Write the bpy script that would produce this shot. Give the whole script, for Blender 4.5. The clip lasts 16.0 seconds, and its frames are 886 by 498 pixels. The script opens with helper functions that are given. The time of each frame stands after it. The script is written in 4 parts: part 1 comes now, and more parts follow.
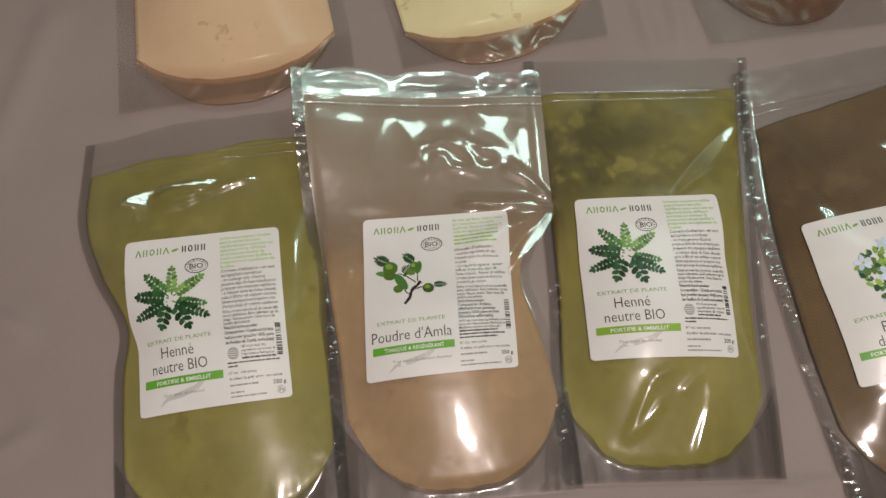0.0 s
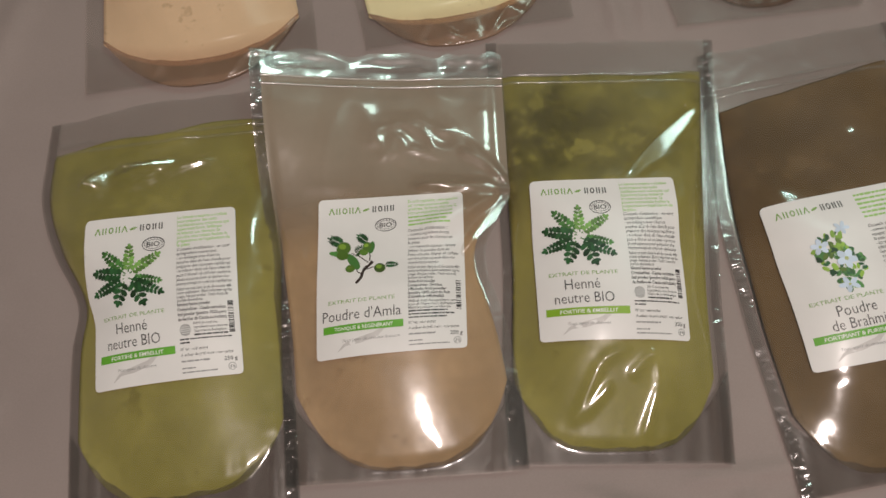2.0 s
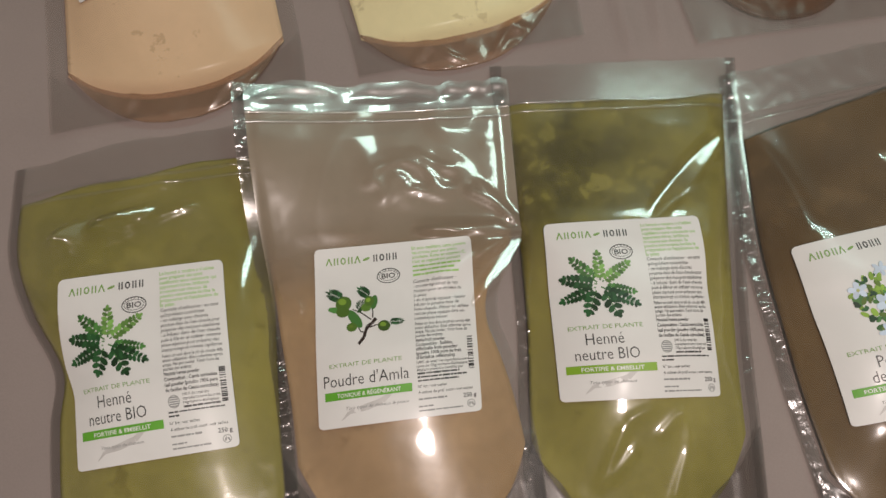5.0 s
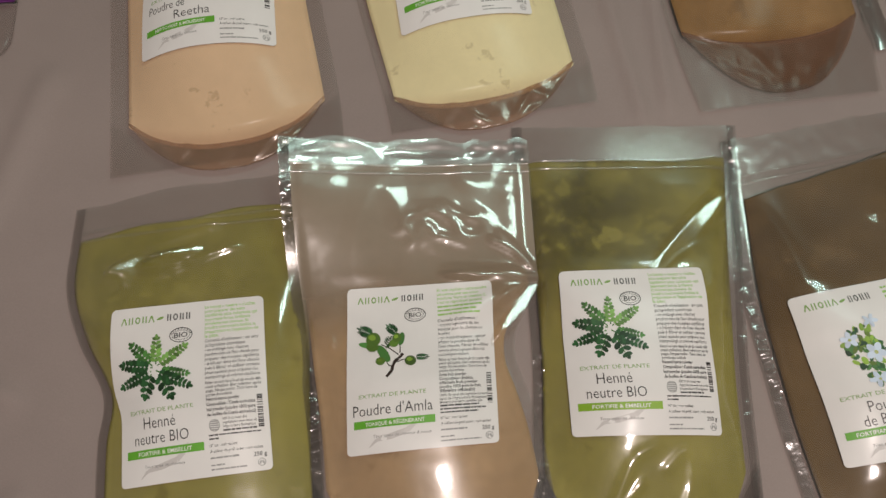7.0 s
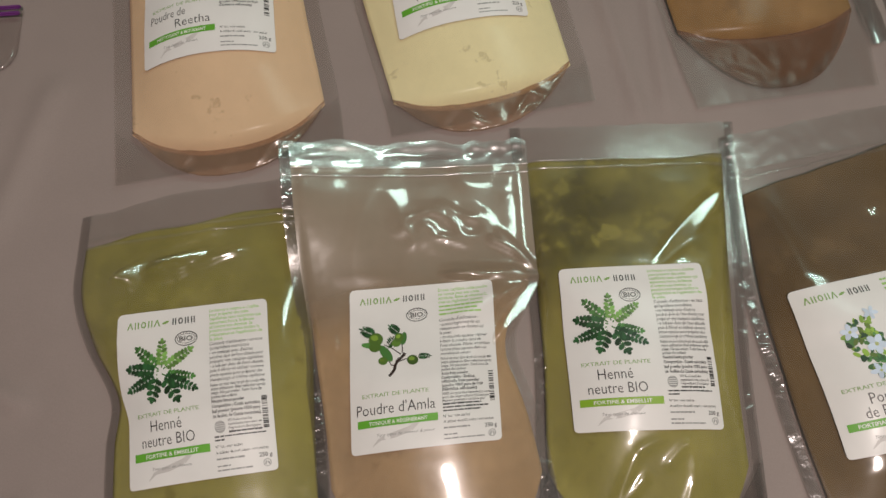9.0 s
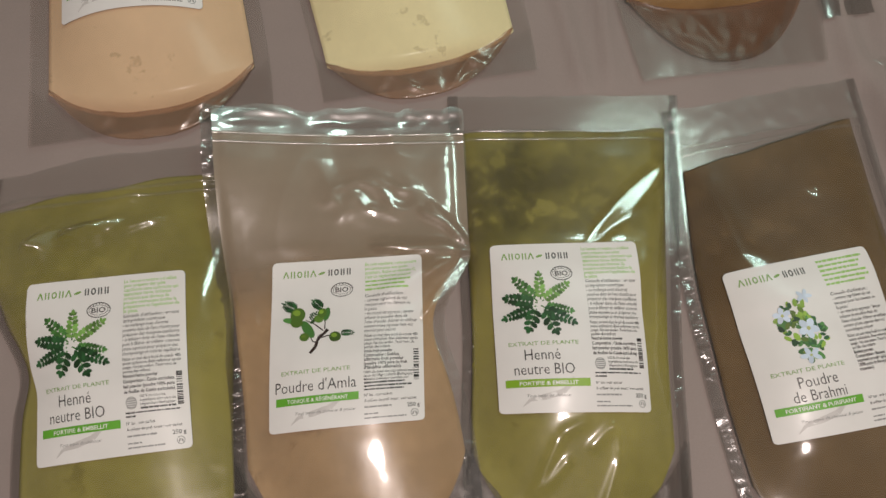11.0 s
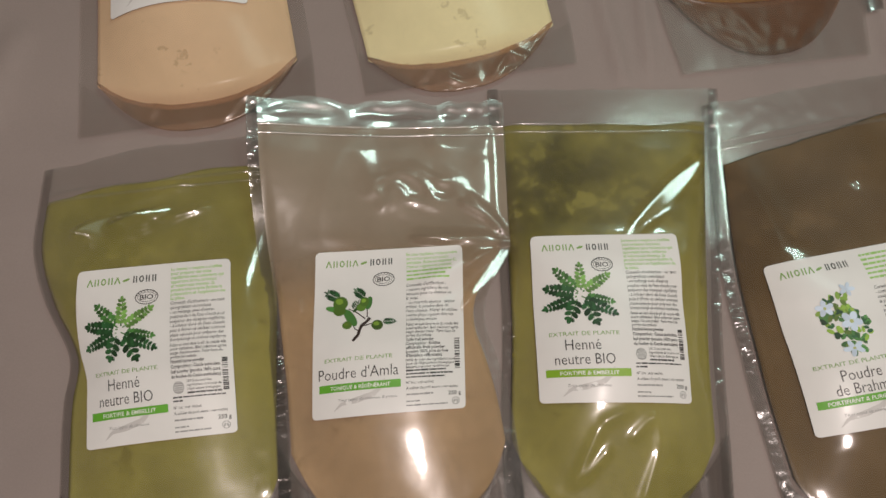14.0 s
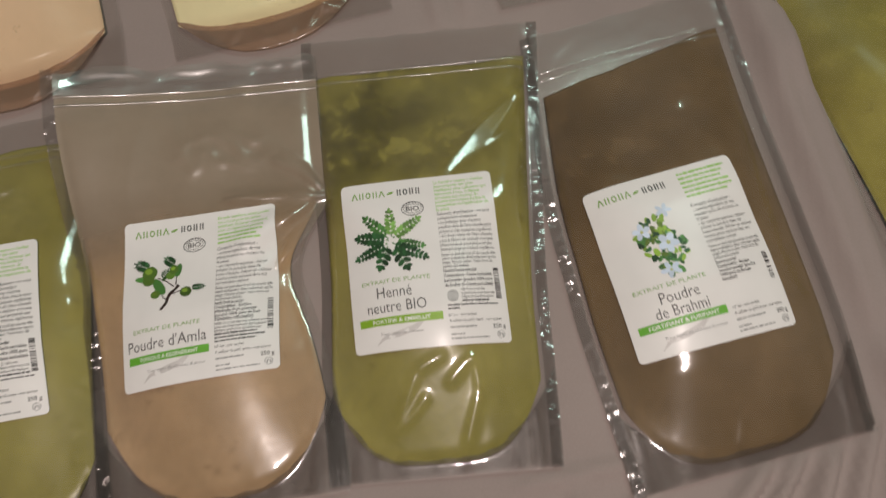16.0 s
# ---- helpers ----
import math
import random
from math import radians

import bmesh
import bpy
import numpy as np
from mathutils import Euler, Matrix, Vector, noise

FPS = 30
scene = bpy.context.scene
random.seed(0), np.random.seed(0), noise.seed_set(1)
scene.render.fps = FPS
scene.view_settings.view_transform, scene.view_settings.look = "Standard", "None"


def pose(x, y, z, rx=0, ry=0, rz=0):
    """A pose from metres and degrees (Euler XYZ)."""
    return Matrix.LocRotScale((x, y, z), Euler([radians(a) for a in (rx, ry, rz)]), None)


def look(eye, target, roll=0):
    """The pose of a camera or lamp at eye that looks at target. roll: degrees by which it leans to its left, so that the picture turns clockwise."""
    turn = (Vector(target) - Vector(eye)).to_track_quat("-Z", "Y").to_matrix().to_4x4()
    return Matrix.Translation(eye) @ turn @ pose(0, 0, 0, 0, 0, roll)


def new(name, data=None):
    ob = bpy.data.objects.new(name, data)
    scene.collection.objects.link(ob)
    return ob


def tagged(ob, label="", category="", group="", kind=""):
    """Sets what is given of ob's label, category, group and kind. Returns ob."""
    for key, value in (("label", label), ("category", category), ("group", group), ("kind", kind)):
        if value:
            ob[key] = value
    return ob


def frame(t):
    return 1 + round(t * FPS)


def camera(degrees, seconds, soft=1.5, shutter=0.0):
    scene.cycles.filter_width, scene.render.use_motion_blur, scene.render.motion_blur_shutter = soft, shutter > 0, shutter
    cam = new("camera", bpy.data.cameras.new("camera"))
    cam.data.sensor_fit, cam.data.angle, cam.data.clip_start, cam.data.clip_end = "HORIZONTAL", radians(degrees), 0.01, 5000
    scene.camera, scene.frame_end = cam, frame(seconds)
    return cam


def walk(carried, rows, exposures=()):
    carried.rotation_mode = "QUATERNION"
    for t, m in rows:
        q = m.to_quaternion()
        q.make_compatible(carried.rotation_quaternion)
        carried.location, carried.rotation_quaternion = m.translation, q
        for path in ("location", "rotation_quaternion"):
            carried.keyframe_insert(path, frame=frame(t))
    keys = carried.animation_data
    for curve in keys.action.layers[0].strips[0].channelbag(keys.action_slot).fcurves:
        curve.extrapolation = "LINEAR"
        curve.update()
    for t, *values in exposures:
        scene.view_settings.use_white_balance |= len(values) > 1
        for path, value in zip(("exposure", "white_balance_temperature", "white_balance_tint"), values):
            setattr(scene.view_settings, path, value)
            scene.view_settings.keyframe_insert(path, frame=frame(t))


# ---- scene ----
cam = camera(62.0, 16.0, soft=1.5, shutter=0.5)
# seconds, eye in metres, turn in degrees
ROWS = [
    (0, -0.0060, -0.1522, 0.4946, 17.41, -0.75, 0.00),
    (0.5, 0.0011, -0.1534, 0.4959, 16.90, -0.74, -0.15),
    (1, 0.0107, -0.1643, 0.4978, 17.03, -0.12, -0.77),
    (1.5, 0.0302, -0.1686, 0.4965, 17.13, 0.55, -0.66),
    (2, 0.0422, -0.1594, 0.4943, 16.77, 0.88, 1.06),
    (2.5, 0.0597, -0.1392, 0.4835, 16.03, 1.22, 1.62),
    (2.7, 0.0618, -0.1236, 0.4746, 15.78, 1.70, 1.14),
    (3, 0.0466, -0.0942, 0.4711, 15.08, 1.52, 0.70),
    (3.5, 0.0214, -0.0957, 0.4762, 14.74, 1.26, 1.13),
    (3.7, 0.0221, -0.0987, 0.4822, 14.68, 0.89, 1.25),
    (5.8, 0.0330, -0.0898, 0.4643, 13.65, 0.15, -2.61),
    (6, 0.0354, -0.0892, 0.4819, 14.32, 0.61, -2.83),
    (6.5, 0.0215, -0.1083, 0.5047, 17.91, 0.14, -0.39),
    (7, 0.0136, -0.1144, 0.5080, 18.39, 0.03, 0.88),
    (7.5, 0.0130, -0.1209, 0.5060, 17.93, 0.23, 0.75),
    (8, 0.0160, -0.1307, 0.5111, 17.95, 1.04, 0.58),
    (8.5, 0.0204, -0.1252, 0.5058, 18.33, 1.35, 0.40),
    (9, 0.0195, -0.1200, 0.5114, 18.87, 1.00, 0.12),
    (9.5, 0.0389, -0.1164, 0.4987, 18.40, 0.62, -0.60),
    (9.7, 0.0463, -0.1118, 0.4922, 18.03, 0.07, -0.63),
    (11.8, 0.0539, -0.1026, 0.4972, 15.60, -1.15, 2.01),
    (12, 0.0532, -0.0996, 0.4964, 15.73, -1.01, 2.37),
    (12.5, 0.0306, -0.1048, 0.4920, 15.82, -1.22, 3.12),
    (13, 0.0377, -0.1049, 0.4923, 15.48, -0.81, 2.59),
    (13.5, 0.0361, -0.1051, 0.4952, 15.68, -0.35, 1.87),
    (14, 0.0398, -0.1164, 0.4980, 16.21, 0.48, 1.55),
    (14.5, 0.0468, -0.1228, 0.4973, 16.45, 1.17, 0.58),
    (14.8, 0.0810, -0.1362, 0.5034, 16.29, 1.65, -1.14),
    (15, 0.1120, -0.1559, 0.5017, 16.67, 2.02, -2.26),
    (15.2, 0.1257, -0.1667, 0.4985, 16.45, 2.00, -3.89),
    (15.5, 0.1577, -0.1707, 0.4952, 16.19, 2.25, -4.82),
    (16, 0.1646, -0.1406, 0.4740, 15.49, 2.11, -3.45),
]
walk(cam, [(t, pose(x, y, z, rx, ry, rz)) for t, x, y, z, rx, ry, rz in ROWS])

# ---- world and lamps ----
world = bpy.data.worlds.new("night")
world.use_nodes = True
world.node_tree.nodes["Background"].inputs[0].default_value = (0.35, 0.30, 0.27, 1)
world.node_tree.nodes["Background"].inputs[1].default_value = 0.02
scene.world = world
scene.view_settings.exposure = 0.0


def lamp(name, place, target, size, power, colour, size_y=None):
    data = bpy.data.lights.new(name, "AREA")
    data.shape = "ELLIPSE"
    data.size, data.size_y = size, size_y or size
    data.energy, data.color = power, colour
    ob = new(name, data)
    ob.matrix_world = look(place, target)
    return ob


# a warm ceiling lamp behind the viewer, and a small cool glow from the far side
lamp("warm_lamp", (0.27, -0.68, 1.90), (0.05, 0.0, 0.0), 0.15, 23.2, (1.0, 0.84, 0.785))
lamp("cool_lamp", (0.74, 0.82, 1.75), (0.05, 0.0, 0.0), 0.52, 7.6, (0.70, 1.0, 0.88), 0.34)


# ---- materials ----
def material(name):
    m = bpy.data.materials.new(name)
    m.use_nodes = True
    nt = m.node_tree
    b = nt.nodes["Principled BSDF"]
    return m, nt, b


def link(nt, a, b):
    nt.links.new(a, b)


def noise_node(nt, scale, detail=4.0, rough=0.55, coord="Object"):
    tc = nt.nodes.new("ShaderNodeTexCoord")
    n = nt.nodes.new("ShaderNodeTexNoise")
    n.inputs["Scale"].default_value = scale
    n.inputs["Detail"].default_value = detail
    n.inputs["Roughness"].default_value = rough
    link(nt, tc.outputs[coord], n.inputs["Vector"])
    return n.outputs["Fac"]


def ramp(nt, fac, stops):
    r = nt.nodes.new("ShaderNodeValToRGB")
    el = r.color_ramp.elements
    while len(el) < len(stops):
        el.new(0.5)
    for e, (p, c) in zip(el, stops):
        e.position, e.color = p, (*c, 1)
    link(nt, fac, r.inputs[0])
    return r.outputs["Color"]


def bump(nt, height, strength, distance):
    n = nt.nodes.new("ShaderNodeBump")
    n.inputs["Strength"].default_value = strength
    n.inputs["Distance"].default_value = distance
    link(nt, height, n.inputs["Height"])
    return n.outputs["Normal"]


def mixed(nt, fac, a, b, mode="MIX"):
    n = nt.nodes.new("ShaderNodeMix")
    n.data_type, n.blend_type = "RGBA", mode
    for sock, v in ((n.inputs["Factor"], fac), (n.inputs["A"], a), (n.inputs["B"], b)):
        if isinstance(v, (int, float)):
            sock.default_value = v
        elif isinstance(v, tuple):
            sock.default_value = (*v, 1)
        else:
            link(nt, v, sock)
    return n.outputs["Result"]


def scaled(c, k):
    return tuple(min(1.0, v * k) for v in c)


def powder_material(name, colour, dark, blotch_shade=0.0, even=False):
    """Fine plant powder pressed against the film: soft clouds, small clumps, dusty grain."""
    m, nt, b = material(name)
    big = ramp(nt, noise_node(nt, 9.0, 3.0), [(0.33, scaled(colour, 0.93 if even else 0.76)), (0.66, scaled(colour, 1.04 if even else 1.12))])
    mid = ramp(nt, noise_node(nt, 45.0, 6.0, 0.65), [(0.32, (0.96, 0.96, 0.96) if even else (0.86, 0.86, 0.85)), (0.68, (1.02, 1.02, 1.02) if even else (1.08, 1.08, 1.09))])
    big = mixed(nt, 1.0, big, mid, "MULTIPLY")
    fine = ramp(nt, noise_node(nt, 260.0, 3.0), [(0.3, (0.985,) * 3 if even else (0.94,) * 3), (0.7, (1.01,) * 3 if even else (1.04,) * 3)])
    col = mixed(nt, 1.0, big, fine, "MULTIPLY")
    spots = ramp(nt, noise_node(nt, 34.0, 6.0, 0.7), [(0.635 if even else 0.62, (0, 0, 0)), (0.66, (1, 1, 1))])
    col = mixed(nt, 0.0 if blotch_shade < 0 else 1.0, col, mixed(nt, spots, (1, 1, 1), (0.80, 0.78, 0.75)), "MULTIPLY")
    if blotch_shade > 0:
        # dark clumps against the film, thickest towards one mouth corner; also painted shade there
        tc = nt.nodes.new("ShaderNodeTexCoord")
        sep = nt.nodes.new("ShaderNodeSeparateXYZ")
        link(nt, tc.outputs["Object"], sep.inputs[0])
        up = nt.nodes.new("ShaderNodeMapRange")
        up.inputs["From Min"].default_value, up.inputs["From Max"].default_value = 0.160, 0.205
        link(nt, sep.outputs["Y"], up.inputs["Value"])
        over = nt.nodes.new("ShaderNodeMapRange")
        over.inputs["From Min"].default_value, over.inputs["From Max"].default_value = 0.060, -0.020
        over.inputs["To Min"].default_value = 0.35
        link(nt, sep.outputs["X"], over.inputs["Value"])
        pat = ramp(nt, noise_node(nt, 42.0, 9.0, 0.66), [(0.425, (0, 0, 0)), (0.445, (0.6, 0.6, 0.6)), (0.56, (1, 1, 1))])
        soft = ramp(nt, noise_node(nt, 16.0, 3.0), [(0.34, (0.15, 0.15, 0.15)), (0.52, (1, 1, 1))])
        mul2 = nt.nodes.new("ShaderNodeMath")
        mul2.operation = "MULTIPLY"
        mul2.inputs[1].default_value = blotch_shade
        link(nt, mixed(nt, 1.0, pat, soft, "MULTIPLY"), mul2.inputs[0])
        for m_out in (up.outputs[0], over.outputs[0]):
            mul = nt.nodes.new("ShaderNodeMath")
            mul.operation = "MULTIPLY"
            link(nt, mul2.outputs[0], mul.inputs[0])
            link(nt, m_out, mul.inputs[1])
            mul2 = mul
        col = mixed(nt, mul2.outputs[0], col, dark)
    link(nt, col, b.inputs["Base Color"])
    b.inputs["Roughness"].default_value = 0.9
    b.inputs["Specular IOR Level"].default_value = 0.15
    link(nt, bump(nt, noise_node(nt, 180.0, 5.0), 0.12 if even else 0.35, 0.001), b.inputs["Normal"])
    return m


def film_material(name, tint, gloss, rough, scale, depth, haze=0.05, broad=0.25, dust=None, dust_amount=0.0, dust_from=None):
    """Clear laminated pouch film: see-through, glossy, faintly hazy, with fine crinkles; dust clings to its inside where given."""
    m, nt, b = material(name)
    nt.nodes.remove(b)
    out = nt.nodes["Material Output"]
    clear = nt.nodes.new("ShaderNodeBsdfTransparent")
    clear.inputs[0].default_value = (*tint, 1)
    n = bump(nt, noise_node(nt, scale, 3.0, 0.5), 0.5, depth)
    fr = nt.nodes.new("ShaderNodeLayerWeight")
    link(nt, n, fr.inputs["Normal"])
    p = nt.nodes.new("ShaderNodeMath")
    p.operation = "POWER"
    p.inputs[1].default_value = 4.0
    link(nt, fr.outputs["Facing"], p.inputs[0])
    k = nt.nodes.new("ShaderNodeMath")
    k.operation, k.use_clamp = "MULTIPLY_ADD", True
    k.inputs[1].default_value, k.inputs[2].default_value = 0.7 * gloss, 0.07 * gloss
    link(nt, p.outputs[0], k.inputs[0])
    lobes = []
    for r in (rough, 0.28):
        g = nt.nodes.new("ShaderNodeBsdfGlossy")
        g.inputs["Roughness"].default_value = r
        g.inputs["Color"].default_value = (1, 1, 1, 1)
        link(nt, n, g.inputs["Normal"])
        lobes.append(g)
    shine = nt.nodes.new("ShaderNodeMixShader")
    shine.inputs[0].default_value = broad
    link(nt, lobes[0].outputs[0], shine.inputs[1])
    link(nt, lobes[1].outputs[0], shine.inputs[2])
    veil = nt.nodes.new("ShaderNodeBsdfDiffuse")
    veil.inputs[0].default_value = (0.62, 0.58, 0.55, 1)
    mh = nt.nodes.new("ShaderNodeMixShader")
    link(nt, ramp(nt, noise_node(nt, 12.0, 4.0), [(0.32, (haze * 0.25,) * 3), (0.68, (haze * 2.0,) * 3)]), mh.inputs[0])
    link(nt, clear.outputs[0], mh.inputs[1])
    link(nt, veil.outputs[0], mh.inputs[2])
    under = mh.outputs[0]
    if dust:
        d = nt.nodes.new("ShaderNodeBsdfDiffuse")
        d.inputs[0].default_value = (*dust, 1)
        md = nt.nodes.new("ShaderNodeMixShader")
        f = ramp(nt, noise_node(nt, 14.0, 5.0), [(0.25, (dust_amount * 0.75,) * 3), (0.75, (min(1, dust_amount * 1.2),) * 3)])
        tc = nt.nodes.new("ShaderNodeTexCoord")
        sep = nt.nodes.new("ShaderNodeSeparateXYZ")
        link(nt, tc.outputs["Object"], sep.inputs[0])
        up = nt.nodes.new("ShaderNodeMapRange")
        up.inputs["From Min"].default_value, up.inputs["From Max"].default_value = dust_from
        link(nt, sep.outputs["Y"], up.inputs["Value"])
        mul = nt.nodes.new("ShaderNodeMath")
        mul.operation = "MULTIPLY"
        link(nt, f, mul.inputs[0])
        link(nt, up.outputs[0], mul.inputs[1])
        link(nt, mul.outputs[0], md.inputs[0])
        link(nt, under, md.inputs[1])
        link(nt, d.outputs[0], md.inputs[2])
        under = md.outputs[0]
    mix = nt.nodes.new("ShaderNodeMixShader")
    link(nt, k.outputs[0], mix.inputs[0])
    link(nt, under, mix.inputs[1])
    link(nt, shine.outputs[0], mix.inputs[2])
    link(nt, mix.outputs[0], out.inputs["Surface"])
    return m


def print_material(name, colour, vary=0.0, rough=0.45, metal=0.0):
    m, nt, b = material(name)
    if vary:
        g = nt.nodes.new("ShaderNodeNewGeometry")
        col = ramp(nt, g.outputs["Random Per Island"], [(0.0, scaled(colour, 1 - vary)), (1.0, scaled(colour, 1 + vary))])
    else:
        col = ramp(nt, noise_node(nt, 90.0, 2.0), [(0.3, scaled(colour, 0.93)), (0.7, scaled(colour, 1.05))])
    link(nt, col, b.inputs["Base Color"])
    b.inputs["Roughness"].default_value, b.inputs["Metallic"].default_value = rough, metal
    return m


GREEN, GREEN_D = (0.310, 0.278, 0.066), (0.085, 0.075, 0.020)
AMLA, BRAHMI = (0.465, 0.316, 0.180), (0.180, 0.119, 0.058)
REETHA, CREAM, RUST = (0.74, 0.53, 0.34), (0.86, 0.78, 0.47), (0.29, 0.165, 0.062)

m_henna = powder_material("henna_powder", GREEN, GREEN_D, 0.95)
# patches here paint the shade of the mouth end into the powder
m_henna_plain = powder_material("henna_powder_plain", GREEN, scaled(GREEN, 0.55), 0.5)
m_amla = powder_material("amla_powder", AMLA, scaled(AMLA, 0.4))
# patches towards the mouth: own mottling and painted-in shade
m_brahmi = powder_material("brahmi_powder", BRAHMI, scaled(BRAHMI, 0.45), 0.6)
m_reetha = powder_material("reetha_powder", REETHA, scaled(REETHA, 0.4), even=True)
m_cream = powder_material("cream_powder", CREAM, scaled(CREAM, 0.4), even=True)
m_rust = powder_material("rust_powder", RUST, scaled(RUST, 0.4))

m_film = film_material("clear_film", (0.975, 0.97, 0.96), 1.0, 0.07, 40.0, 0.0003, 0.032)
m_soft = film_material("worn_clear_film", (0.97, 0.965, 0.955), 0.12, 0.26, 55.0, 0.0004, 0.03, 0.6)
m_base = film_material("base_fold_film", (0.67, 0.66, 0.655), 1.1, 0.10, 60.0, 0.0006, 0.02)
m_calm = film_material("smooth_clear_film", (0.97, 0.965, 0.955), 0.65, 0.09, 30.0, 0.0003, 0.03, 0.10)
m_back = film_material("back_film", (0.93, 0.92, 0.915), 0.5, 0.12, 40.0, 0.0004, 0.02)
m_dusty = film_material("dusty_film", (0.97, 0.96, 0.94), 1.05, 0.065, 40.0, 0.0003, 0.035, 0.35, (0.315, 0.255, 0.19), 0.86, (0.150, 0.215))
m_copper = film_material("copper_gusset", (0.90, 0.81, 0.74), 0.50, 0.18, 36.0, 0.0010, 0.04, 0.45, (0.50, 0.33, 0.22), 0.24, (-0.02, -0.01))
m_rusty = film_material("rusty_gusset", (0.84, 0.72, 0.64), 0.10, 0.25, 30.0, 0.0005, 0.03, 0.6, (0.27, 0.145, 0.085), 0.30, (-0.02, -0.01))
m_seal = film_material("crimped_seal", (0.72, 0.715, 0.71), 1.05, 0.16, 90.0, 0.0020, 0.03, 0.10)
m_flap = film_material("flap_film", (0.97, 0.97, 0.96), 1.2, 0.12, 70.0, 0.0003, 0.05, 0.35)
m_zip = film_material("zip_film", (0.97, 0.97, 0.96), 3.0, 0.10, 90.0, 0.0003, 0.05, 0.5)

m_label, nt_, b_ = material("label_paper")
link(nt_, ramp(nt_, noise_node(nt_, 30.0, 3.0), [(0.3, (0.77, 0.76, 0.75)), (0.7, (0.82, 0.81, 0.80))]), b_.inputs["Base Color"])
b_.inputs["Roughness"].default_value = 0.42
b_.inputs["Specular IOR Level"].default_value = 0.30
b_.inputs["Coat Weight"].default_value, b_.inputs["Coat Roughness"].default_value = 0.12, 0.20
link(nt_, bump(nt_, noise_node(nt_, 70.0, 3.0), 0.12, 0.0006), b_.inputs["Normal"])

p_black = print_material("ink_black", (0.028, 0.026, 0.026))
p_dark = print_material("ink_charcoal", (0.055, 0.055, 0.055))
p_grey = print_material("ink_grey", (0.30, 0.30, 0.30))
p_pale = print_material("ink_pale_grey", (0.62, 0.60, 0.59))
p_green = print_material("ink_green", (0.13, 0.42, 0.035))
p_band_lime = print_material("ink_yellow_green", (0.24, 0.44, 0.03))
p_olive = print_material("ink_olive_green", (0.22, 0.38, 0.10))
p_lime = print_material("ink_lime", (0.34, 0.60, 0.16))
p_white = print_material("ink_white", (0.80, 0.82, 0.78))
leaf_dark = print_material("leaf_dark", (0.020, 0.085, 0.026), 0.62)
leaf_mid = print_material("leaf_mid", (0.060, 0.180, 0.040), 0.62)
leaf_light = print_material("leaf_light", (0.170, 0.340, 0.080), 0.62)
leaf_lime = print_material("leaf_lime", (0.200, 0.330, 0.040), 0.62)
fruit_green = print_material("fruit_green", (0.075, 0.150, 0.022), 0.62)
twig_dark = print_material("twig_dark", (0.035, 0.020, 0.016))
petal_blue = print_material("petal_blue", (0.60, 0.70, 0.84), 0.15)
petal_core = print_material("petal_core", (0.45, 0.50, 0.20))

m_sheet, nt_, b_ = material("mauve_cotton")
_big = ramp(nt_, noise_node(nt_, 5.0, 4.0), [(0.3, (0.275, 0.224, 0.209)), (0.7, (0.325, 0.266, 0.248))])
_fine = ramp(nt_, noise_node(nt_, 900.0, 2.0), [(0.3, (0.96, 0.96, 0.96)), (0.7, (1.03, 1.03, 1.03))])
link(nt_, mixed(nt_, 1.0, _big, _fine, "MULTIPLY"), b_.inputs["Base Color"])
b_.inputs["Roughness"].default_value = 0.75
b_.inputs["Sheen Weight"].default_value = 0.15
_tc = nt_.nodes.new("ShaderNodeTexCoord")
_wv = nt_.nodes.new("ShaderNodeTexWave")
_wv.inputs["Scale"].default_value, _wv.inputs["Distortion"].default_value = 420.0, 1.5
link(nt_, _tc.outputs["Object"], _wv.inputs["Vector"])
link(nt_, bump(nt_, _wv.outputs["Fac"], 0.10, 0.0006), b_.inputs["Normal"])

m_wall = powder_material("wall_plaster", (0.62, 0.57, 0.52), (0.5, 0.45, 0.4), -1)
m_ceiling = powder_material("ceiling_plaster", (0.75, 0.72, 0.68), (0.5, 0.45, 0.4), -1)
m_floor = powder_material("floor_wood", (0.25, 0.16, 0.10), (0.1, 0.07, 0.05))
m_purple = print_material("purple_plastic", (0.16, 0.035, 0.20), rough=0.3)


# ---- building helpers ----
def mesh_object(name, verts, faces, mat, parent=None, label="", smooth=True):
    me = bpy.data.meshes.new(name)
    me.from_pydata([tuple(v) for v in verts], [], faces)
    me.update()
    if smooth:
        me.polygons.foreach_set("use_smooth", [True] * len(me.polygons))
    me.materials.append(mat)
    ob = new(name, me)
    if parent:
        ob.parent = parent
    if label:
        tagged(ob, label)
    return ob


def part(name, bm, mat, parent, label="", smooth=False):
    me = bpy.data.meshes.new(name)
    bm.to_mesh(me)
    bm.free()
    if smooth:
        me.polygons.foreach_set("use_smooth", [True] * len(me.polygons))
    me.materials.append(mat)
    ob = new(name, me)
    ob.parent = parent
    if label:
        tagged(ob, label)
    return ob


def grid_faces(nu, nv, base=0, flip=False):
    out = []
    for j in range(nv - 1):
        for i in range(nu - 1):
            k = base + j * nu + i
            f = (k, k + 1, k + nu + 1, k + nu)
            out.append(f[::-1] if flip else f)
    return out


